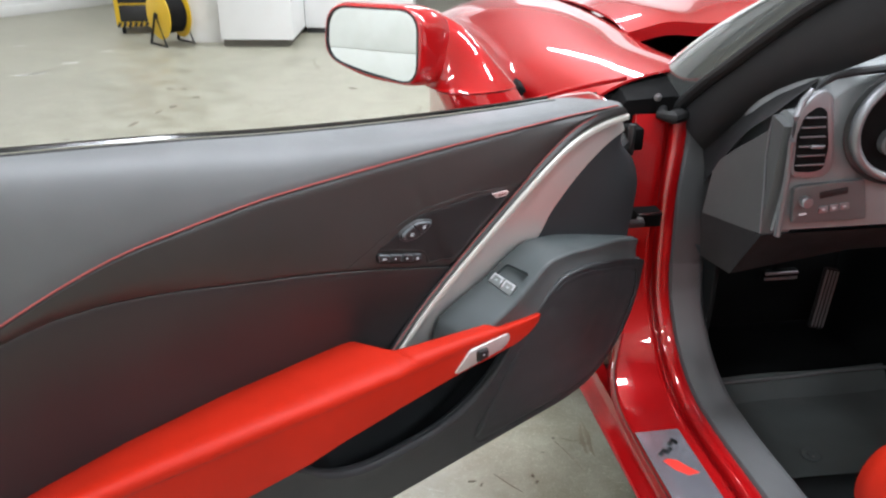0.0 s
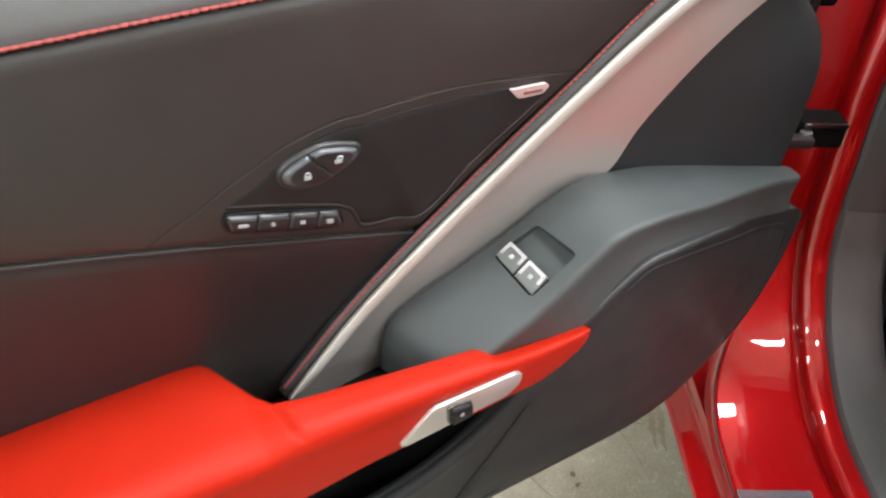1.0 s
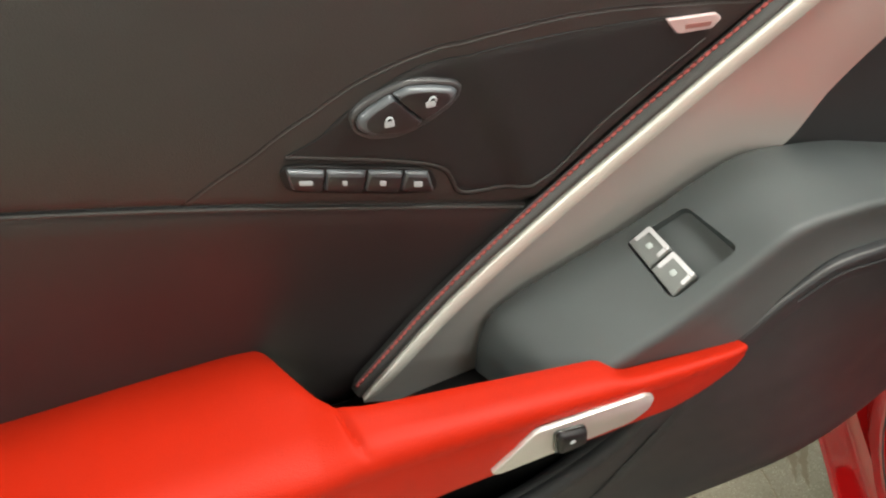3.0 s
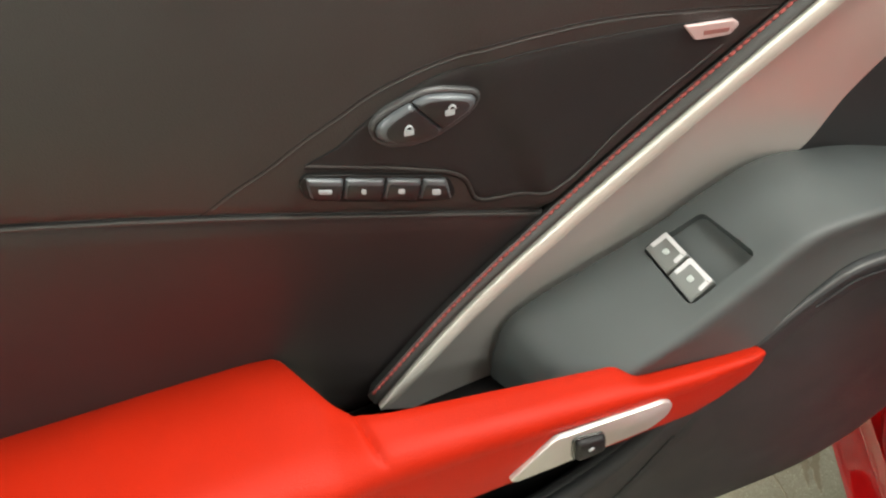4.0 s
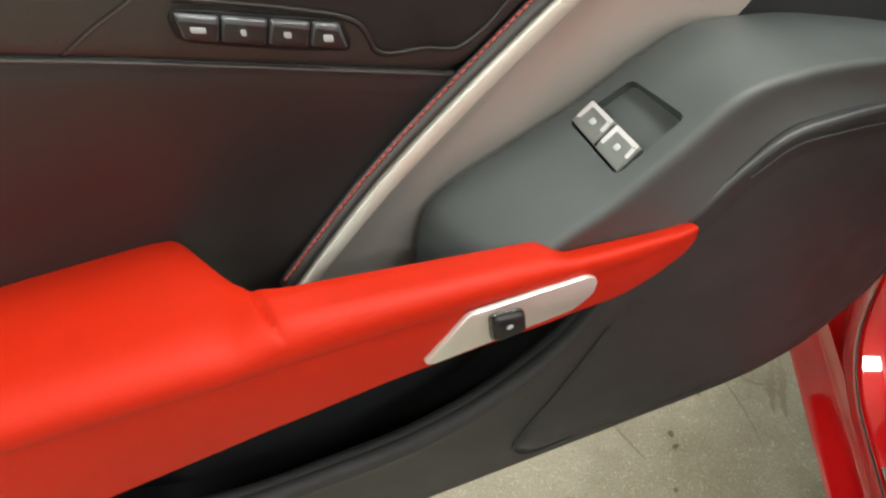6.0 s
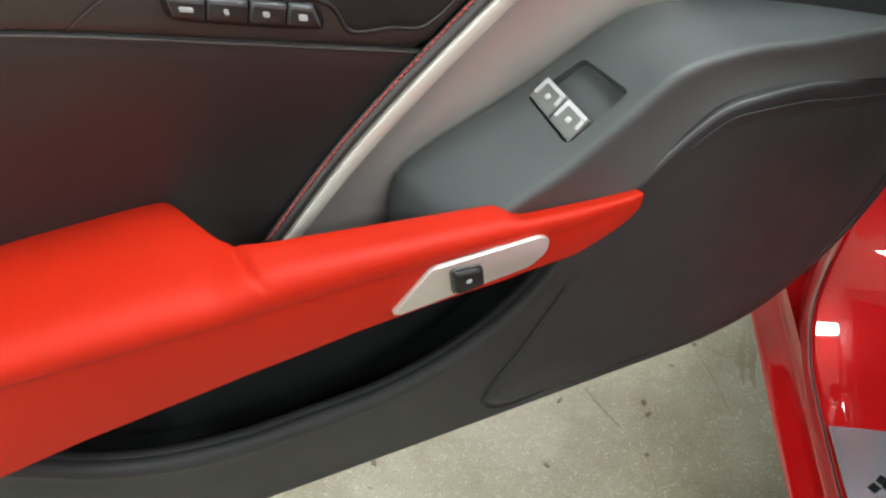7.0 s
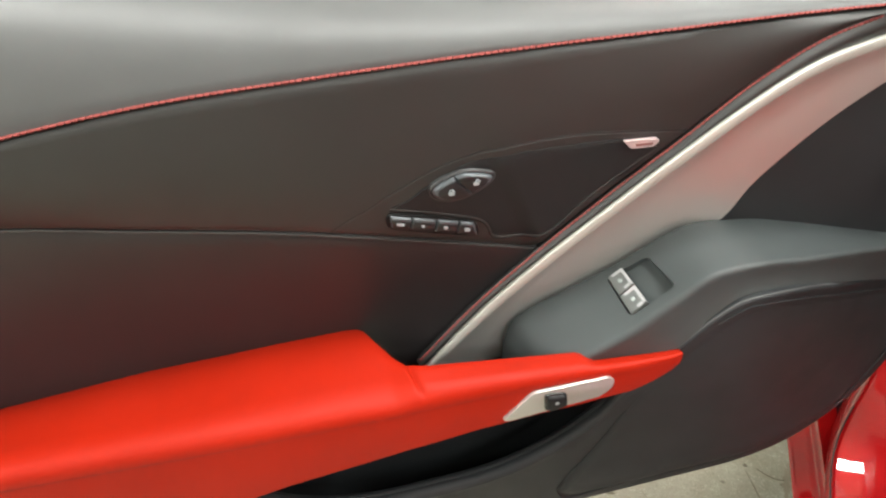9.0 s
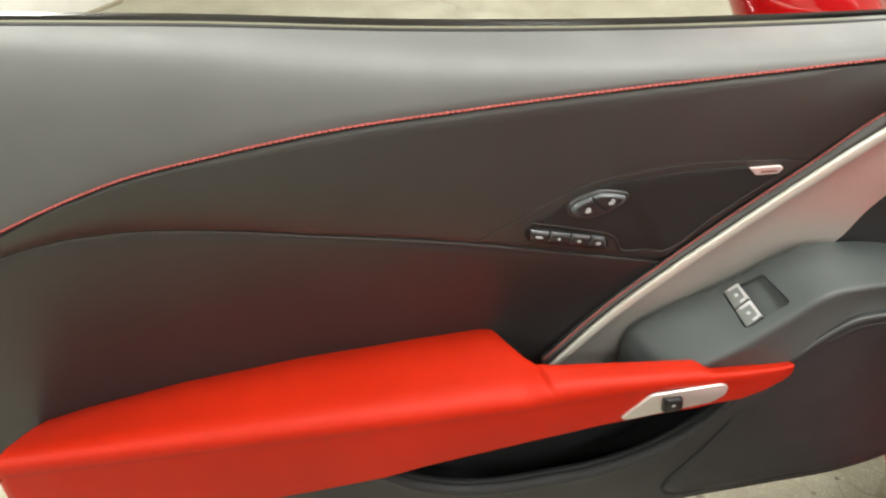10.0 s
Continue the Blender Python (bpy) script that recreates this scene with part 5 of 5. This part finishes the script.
# dashboard: side cap, knee bolster, fascia with vent and light switch
bm = bmesh.new()
cap = [(0.160, 0.684), (-0.042, 0.733), (-0.050, 0.82), (-0.051, 0.917), (-0.014, 0.926), (-0.009, 0.898), (0.03, 0.872), (0.083, 0.837), (0.125, 0.806), (0.146, 0.775)]
lay(bm, [[Vector((0.150 + e, b * (1 if e > 0.001 else 0.97) + (0 if e > 0.001 else 0.002), z)) for b, z in cap] for e in (0.0, 0.006, 0.05)], closed=True, caps=True)
dash = part("dashboard", bm, DASH_VINYL, car, "dark grey dashboard with round vents and silver trim")
# fascia, facing the seat
bm = bmesh.new()
rows = []
for a in [0.165, 0.175, 0.19, 0.205, 0.22, 0.235, 0.25, 0.265] + steps(0.28, 1.40, 24):
    k = smooth((a - 0.175) / 0.09)
    hump = 0.03 * math.exp(-((a - 0.42) / 0.13) ** 2)
    rows.append([Vector((a, b, z)) for b, z in ((-0.035, 0.735), (-0.050, 0.742), (-0.056, 0.78), (-0.060, 0.86), (-0.062, 0.915 + 0.015 * k), (-0.050, 0.93 + 0.045 * k + hump), (-0.02, 0.935 + 0.06 * k + hump), (-0.01 + 0.07 * k, 0.93 + 0.06 * k + hump), (0.0 + 0.20 * k, 0.92 + 0.035 * k), (0.01 + 0.41 * k, 0.88 + 0.02 * k), (0.01 + 0.49 * k, 0.80), (0.0 + 0.1 * k, 0.73))])
lay(bm, rows, closed=True, caps=True)
part("fascia", bm, FASCIA, dash, "satin grey fascia round the vents")
bm = bmesh.new()
lay(bm, [[Vector(p) for p in r] for r in (((0.150, 0.16, 0.688), (0.150, -0.045, 0.733), (0.40, -0.050, 0.735), (0.80, -0.050, 0.735)),
                                          ((0.142, 0.12, 0.615), (0.146, 0.02, 0.628), (0.40, 0.06, 0.64), (0.80, 0.06, 0.64)),
                                          ((0.17, 0.20, 0.60), (0.19, 0.16, 0.61), (0.40, 0.22, 0.63), (0.80, 0.22, 0.63)))])
part("knee_bolster", bm, PILLAR_VINYL, dash, "dark knee bolster under the dashboard")
# added red pad out of view: tints the reflection in the silver blade
bm = bmesh.new()
lay(bm, [[Vector((a, b, z)) for b, z in ((-0.030, 0.830), (-0.066, 0.825), (-0.074, 0.80), (-0.072, 0.70), (-0.060, 0.58), (-0.020, 0.53), (0.03, 0.53))] for a in steps(0.62, 1.40, 16)], closed=True, caps=True)
part("reflection_pad", bm, RED_LEATHER, dash, "unseen red pad along the lower dashboard, added for its reflection")
bm = bmesh.new()
tube(bm, [Vector(p) for p in ((0.186, -0.052, 0.968), (0.1925, -0.052, 0.981), (0.2102, -0.052, 0.993), (0.2442, -0.052, 0.999), (0.2955, -0.050, 1.003), (0.38, -0.05, 1.008), (0.46, -0.05, 0.995))], [0.003, 0.005, 0.006, 0.0065, 0.007, 0.007, 0.006], 8)
part("binnacle_edge", bm, PILLAR_VINYL, dash, "black edge of the instrument binnacle")
bm = bmesh.new()
tube(bm, [Vector(p) for p in ((0.168, -0.060, 0.737), (0.1635, -0.064, 0.806), (0.159, -0.066, 0.854), (0.154, -0.068, 0.90), (0.154, -0.066, 0.938), (0.163, -0.062, 0.960), (0.178, -0.056, 0.975))], [0.0055, 0.0050, 0.0046, 0.0046, 0.0050, 0.0050, 0.0040], 8)
part("silver_strip", bm, GREY_SILVER, dash, "silver strip edging the fascia")
bm = bmesh.new()
tube(bm, [Vector((0.1475, -0.044, 0.735)), Vector((0.1475, -0.032, 0.80)), Vector((0.1475, -0.019, 0.856)), Vector((0.148, -0.014, 0.91))], 0.0014, 6)
part("cap_seam", bm, GREY_SILVER, dash)
# vent: a slim frame, a deep dark well and thin slats
on_fascia = lambda x, z, h: Vector((x, -0.060 - h, z))
VENT = [(0.167, 0.8500), (0.1590, 0.9094), (0.1660, 0.9395), (0.1850, 0.9535), (0.2005, 0.9470), (0.2165, 0.8890), (0.2160, 0.8530), (0.2008, 0.8480)]
FRAME = [(0.1655, 0.8390), (0.1545, 0.8995), (0.1560, 0.9430), (0.1745, 0.9715), (0.1920, 0.9800), (0.2085, 0.9680), (0.2310, 0.8700), (0.2300, 0.8450), (0.2150, 0.8370)]
part("vent_frame", plate(rounded(FRAME, 0.010, 4), on_fascia, 0.009, 0.005), GREY_SILVER, dash, "silver air vent frame")
part("vent_well", plate(rounded(VENT, 0.007, 4), on_fascia, 0.0096, 0.0004), BLACK_AND_SHADE, dash)
for k in range(6):
    z0 = 0.8615 + 0.0150 * k
    x0, x1 = 0.1665 - 0.0006 * k + 0.004 * max(0, k - 4), 0.2140 - 0.0028 * k
    part("vent_slat", boxed((x0, -0.0735, -0.0010), (x1, -0.0694, 0.0010), 0.0005, pose(0, 0, z0, 0, 0, 0)), GREY_SILVER, dash)
part("vent_tab", boxed((0.183, -0.079, 0.889), (0.203, -0.072, 0.8945), 0.002), GREY_SILVER, dash)
# light switch panel
sw_o = rounded([(0.1841, 0.7600), (0.1765, 0.8210), (0.1850, 0.8250), (0.2960, 0.8310), (0.3157, 0.7610)], 0.006, 4)
part("light_panel", plate(sw_o, on_fascia, 0.007, 0.002), GREY_TRIM, dash, "grey light switch panel")
part("light_knob", lathe(bmesh.new(), [(0.0095, 0), (0.0095, 0.008), (0.0080, 0.010), (0.0080, 0.012), (0.004, 0.0125)], 20, pose(0.1984, -0.066, 0.7990) @ pose(0, 0, 0, 90, 0, 0)), GREY_SILVER, dash)
part("panel_window", plate(rounded([(0.2239, 0.8015), (0.2712, 0.8085), (0.2690, 0.8195), (0.2211, 0.8125)], 0.002), on_fascia, 0.0078, 0.0006), RUBBER, dash)
for k in range(3):
    x, z = 0.2245 + 0.0180 * k, 0.7762 + 0.0020 * k
    part("panel_key", plate(rounded([(x + 0.002, z), (x + 0.0185, z + 0.002), (x + 0.0160, z + 0.0130), (x, z + 0.0115)], 0.002), on_fascia, 0.0095, 0.001), GREY_SILVER, dash)
    part("key_mark", plate(rounded([(x + 0.006, z + 0.005), (x + 0.012, z + 0.006), (x + 0.011, z + 0.009), (x + 0.005, z + 0.008)], 0.001), on_fascia, 0.0100, 0.0002), ICON, dash)
part("panel_mark", plate([(0.194, 0.7735), (0.207, 0.7750), (0.206, 0.7785), (0.193, 0.7770)], on_fascia, 0.0074, 0.0002), ICON, dash)
# gauge: hood, ring and dark face
ring_at = lambda q, r, k, rr: Vector((0.345 + (r + rr * math.cos(k)) * math.cos(q), -0.080 + rr * 1.3 * math.sin(k), 0.920 + (r * 0.86 + rr * math.cos(k)) * math.sin(q)))
bm = bmesh.new()
lay(bm, [[ring_at(q, 0.098, k, 0.0075) for k in steps(0, 2 * math.pi, 12, endpoint=False)] for q in steps(0, 2 * math.pi, 48)], closed=True)
part("gauge_ring", bm, GREY_SILVER, dash, "silver instrument ring")
bm = bmesh.new()
lay(bm, [[ring_at(q, r, math.pi / 2 * side, 0.006 + dep) for r, side, dep in ((0.114, -1, -0.01), (0.108, 1, 0.004), (0.100, 1, 0.002))] for q in steps(0, 2 * math.pi, 48)])
part("gauge_hood", bm, DASH_VINYL, dash)
part("gauge_face", lathe(bmesh.new(), [(0.09, 0), (0.09, 0.004)], 36, pose(0.345, -0.066, 0.920) @ pose(0, 0, 0, 90, 0, 0)), BLACK_AND_SHADE, dash)
part("gauge_hub", lathe(bmesh.new(), [(0.022, 0), (0.022, 0.012), (0.018, 0.015)], 24, pose(0.318, -0.070, 0.895) @ pose(0, 0, 0, 90, 0, 0)), GREY_TRIM, dash)
# seat
def cushion(name, rows, parent, label=""):
    g = bmesh.new()
    lay(g, rows, closed=True, caps=True)
    return part(name, g, RED_LEATHER, parent, label, 70)


seat = cushion("seat", [[Vector((0.53 + hx * math.copysign(abs(math.cos(q)) ** 0.5, math.cos(q)), y, zc + hz * math.copysign(abs(math.sin(q)) ** 0.6, math.sin(q)))) for q in steps(0, 2 * math.pi, 26, endpoint=False)]
                        for y, hx, zc, hz in ((-0.22, 0.10, 0.345, 0.03), (-0.235, 0.17, 0.345, 0.075), (-0.29, 0.20, 0.34, 0.10), (-0.5, 0.21, 0.335, 0.10), (-0.75, 0.20, 0.33, 0.10))], car, "red leather bucket seat")
cushion("seat_bolster", [[Vector((0.303 + hx * math.cos(q), y, zc - 0.004 + hz * math.sin(q))) for q in steps(0, 2 * math.pi, 20, endpoint=False)]
                         for y, hx, zc, hz in ((-0.262, 0.02, 0.40, 0.04), (-0.272, 0.052, 0.405, 0.075), (-0.31, 0.062, 0.41, 0.09), (-0.5, 0.062, 0.415, 0.095), (-0.8, 0.055, 0.42, 0.09))], seat)
cushion("seat_back", [[Vector((0.53 + hx * math.cos(q), y + 0.08 * math.sin(q), z)) for q in steps(0, 2 * math.pi, 22, endpoint=False)]
                      for z, y, hx in ((0.36, -0.82, 0.23), (0.6, -0.87, 0.27), (0.85, -0.93, 0.26), (1.0, -0.97, 0.20), (1.04, -0.98, 0.13), (1.14, -1.0, 0.13), (1.17, -1.0, 0.10))], seat)

# unseen second seat, added for its red reflection in the blade
copy_thing(seat, pose(0.62, 0, 0))

# ---- things in the workshop ----
cab = part("cabinet", boxed((-1.76, 6.46, 0.06), (-1.17, 8.6, 2.1), 0.006), CABINET_PAINT, None, "tall white painted cabinet block on a low plinth")
tagged(cab, category="cabinet")
part("plinth", boxed((-1.75, 6.50, 0.0), (-1.21, 8.55, 0.06)), painted("dusty_plinth", (0.10, 0.09, 0.07)), cab)
side = part("cabinet", boxed((-1.165, 7.10, 0.05), (-0.2, 8.6, 2.1), 0.006), CABINET_PAINT, None, "white painted cabinet set back beside the tall one")
tagged(side, category="cabinet")
part("plinth", boxed((-1.16, 7.14, 0.0), (-0.22, 8.55, 0.05)), BLACK_STEEL, side)
shelf = part("cabinet", boxed((0.6, 7.3, 0.05), (2.6, 8.0, 1.9), 0.008), CABINET_PAINT, None, "white painted storage cabinet by the far wall")
tagged(shelf, category="cabinet")
part("plinth", boxed((0.62, 7.33, 0.0), (2.58, 7.98, 0.05)), BLACK_STEEL, shelf)


def cable_reel(m):
    ob = new("cable_reel")
    ob.matrix_world = m
    tagged(ob, "yellow cable reel with black cord on a black steel stand", "cable reel")
    for y in (-0.098, 0.086):
        part("flange", lathe(bmesh.new(), [(0.185, 0.0), (0.193, 0.004), (0.193, 0.010), (0.183, 0.012), (0.07, 0.014), (0.05, 0.016)], 40, pose(0, y + 0.012, 0.245, 90, 0, 0)), YELLOW, ob, "round yellow flange")
    part("cord", lathe(bmesh.new(), [(0.14 + 0.010 * (k % 2), -0.082 + 0.0085 * k) for k in range(20)], 36, pose(0, 0, 0.245, 90, 0, 0)), RUBBER, ob, "wound black cord")
    for s in (-1, 1):
        g = bmesh.new()
        tube(g, [Vector((-0.13, s * 0.122, 0.012)), Vector((0, s * 0.122, 0.26)), Vector((0.13, s * 0.122, 0.012)), Vector((-0.13, s * 0.122, 0.012))], 0.011, 8)
        part("stand", g, BLACK_STEEL, ob)
    part("axle", lathe(bmesh.new(), [(0.012, -0.13), (0.012, 0.13)], 12, pose(0, 0, 0.245, 90, 0, 0)), BLACK_STEEL, ob)
    return ob


cable_reel(pose(-2.20, 6.58, 0, 0, 0, -44))


def tool_cart(m):
    ob = new("tool_cart")
    ob.matrix_world = m
    tagged(ob, "yellow and black plastic tool cart with orange top", "tool cart")
    part("shell", boxed((-0.19, -0.2, 0.06), (0.19, 0.2, 0.56), 0.03, None, 3), YELLOW, ob)
    part("bay", boxed((-0.145, -0.215, 0.11), (0.165, -0.19, 0.25), 0.01), BLACK_STEEL, ob, "open black bay")
    part("drawer", boxed((-0.145, -0.222, 0.27), (0.165, -0.19, 0.42), 0.01), BLACK_STEEL, ob, "black drawer front")
    part("tray", boxed((-0.17, -0.18, 0.56), (0.17, 0.18, 0.66), 0.02), ORANGE, ob)
    part("drawer_label", boxed((-0.05, -0.226, 0.32), (0.05, -0.221, 0.37), 0.001), ICON, ob)
    for k in range(8):
        part("hazard_stripe", boxed((-0.012, -0.003, -0.022), (0.012, 0.003, 0.022), 0, pose(-0.16 + 0.046 * k, -0.203, 0.085, 0, 28, 0)), BLACK_STEEL, ob)
    for x in (-0.14, 0.14):
        for y in (-0.14, 0.14):
            part("wheel", lathe(bmesh.new(), [(0.028, -0.012), (0.033, -0.008), (0.033, 0.008), (0.028, 0.012)], 18, pose(x, y, 0.033, 0, 90, 0)), RUBBER, ob)
    return ob


tool_cart(pose(-2.66, 7.22, 0, 0, 0, 10))


# ---- ceiling lights ----
def ceiling_light():
    ob = part("ceiling_light", boxed((-0.66, -0.25, -0.03), (0.66, 0.25, 0.0), 0.006), LAMP_PAINT)
    tagged(ob, "long white two-tube ceiling light, switched on", "ceiling light", "ceiling lights")
    for y in (-0.15, 0.15):
        part("tube", lathe(bmesh.new(), [(0.016, -0.6), (0.018, -0.595), (0.018, 0.595), (0.016, 0.6)], 10, pose(0, y, -0.052, 0, 90, 0)), GLOW, ob, "glowing tube")
        for x in (-0.61, 0.61):
            part("holder", boxed((x - 0.012, y - 0.015, -0.075), (x + 0.012, y + 0.015, -0.028), 0.003), LAMP_PAINT, ob)
    return ob


first = ceiling_light()
first.matrix_world = pose(*LIGHTS[0], CEIL)
for x, y in LIGHTS[1:]:
    copy_thing(first, pose(x, y, CEIL))
lamp = bpy.data.lights.new("tube_light", "AREA")
lamp.shape, lamp.size, lamp.size_y, lamp.energy, lamp.color = "RECTANGLE", 1.2, 0.30, LAMP_POWER, LAMP_COLOUR
for x, y in LIGHTS:
    ob = new("tube_light", lamp)
    ob.location = (x, y, CEIL - 0.078)


# ---- marks on the floor ----
MARK = painted("floor_grime", (0.20, 0.18, 0.135), 0.8, 0.3, 0.4)
SMEAR = painted("floor_smear", (0.31, 0.275, 0.20), 0.7, 0.3, 0.5)
FLOOR = bpy.data.objects["floor"]
rng = random.Random(4)


def stain(x, y, rx, ry, turn=0.0, material=MARK):
    """A thin dried spot with a ragged rim."""
    o = []
    for q in steps(0, 2 * math.pi, 14, False):
        k = rng.uniform(0.6, 1.15)
        p = Matrix.Rotation(radians(turn), 2) @ Vector((rx * k * math.cos(q), ry * k * math.sin(q)))
        o.append(Vector((x, y, 0)) + Vector((p[0], p[1], 0)))
    g = bmesh.new()
    lay(g, [[p + Vector((0, 0, -0.002)) for p in o], [p + Vector((0, 0, 0.0016)) for p in o]], closed=True, caps=True)
    return part("stain", g, material, FLOOR)


for x, y, rx, ry, turn in ((0.220, 1.401, 0.007, 0.012, 20), (0.227, 1.381, 0.006, 0.009, -30), (0.076, 1.383, 0.018, 0.005, 10), (0.098, 1.373, 0.004, 0.012, -25), (-0.135, 1.199, 0.007, 0.013, 25),
                           (0.232, 1.312, 0.005, 0.006, 0), (-0.20, 1.25, 0.004, 0.006, 0), (0.285, 1.535, 0.008, 0.006, 0), (-1.712, 4.24, 0.012, 0.06, -12), (-1.65, 4.50, 0.010, 0.04, -15), (-1.60, 4.62, 0.018, 0.03, -30),
                           (-1.52, 4.84, 0.022, 0.012, 0), (-1.755, 5.056, 0.022, 0.010, 0), (-1.663, 5.059, 0.020, 0.010, 0), (-1.401, 4.085, 0.018, 0.008, 0), (-2.85, 5.47, 0.07, 0.02, 20), (-0.556, 5.09, 0.03, 0.012, 0)):
    stain(x, y, rx * (0.6 if y < 2 else 1), ry * (0.6 if y < 2 else 1), turn)


def streak(line, width, material):
    """A thin dried run of dirt along a line, ragged on both sides."""
    pts = curve(line, 24)
    left, right = [], []
    for k, p in enumerate(pts):
        d = pts[min(k + 1, 23)] - pts[max(k - 1, 0)]
        d = np.array((-d[1], d[0])) / np.linalg.norm(d)
        w = width * rng.uniform(0.25, 1.0) * math.sin(math.pi * (k + 0.6) / 24.2)
        left.append(Vector((*(p + d * w), 0)))
        right.append(Vector((*(p - d * w * rng.uniform(0.4, 1.2)), 0)))
    up = Vector((0, 0, 0.0012))
    g = bmesh.new()
    lay(g, [[a, a + up, b + up, b] for a, b in zip(left, right)])
    return part("stain", g, material, FLOOR)


streak([(0.288, 1.523), (0.318, 1.470), (0.344, 1.411)], 0.0016, SMEAR)
streak([(0.362, 1.590), (0.356, 1.530), (0.360, 1.470)], 0.009, SMEAR)
streak([(0.236, 1.300), (0.250, 1.255), (0.270, 1.200)], 0.0014, SMEAR)
streak([(0.128, 1.408), (0.160, 1.375), (0.190, 1.348)], 0.0015, SMEAR)
streak([(0.367, 1.600), (0.372, 1.550), (0.372, 1.500), (0.378, 1.465)], 0.010, SMEAR)
streak([(0.305, 1.535), (0.335, 1.525), (0.366, 1.530)], 0.0016, SMEAR)
PALE = painted("pale_paint_drips", (0.62, 0.61, 0.57), 0.7, 0.2, 0.2)
for x, y, rx, ry, turn in ((-2.86, 5.46, 0.03, 0.12, -62), (-2.73, 5.84, 0.02, 0.07, -70), (-2.63, 6.27, 0.015, 0.05, -60), (-3.42, 6.47, 0.02, 0.06, -70)):
    stain(x, y, rx, ry, turn, PALE)
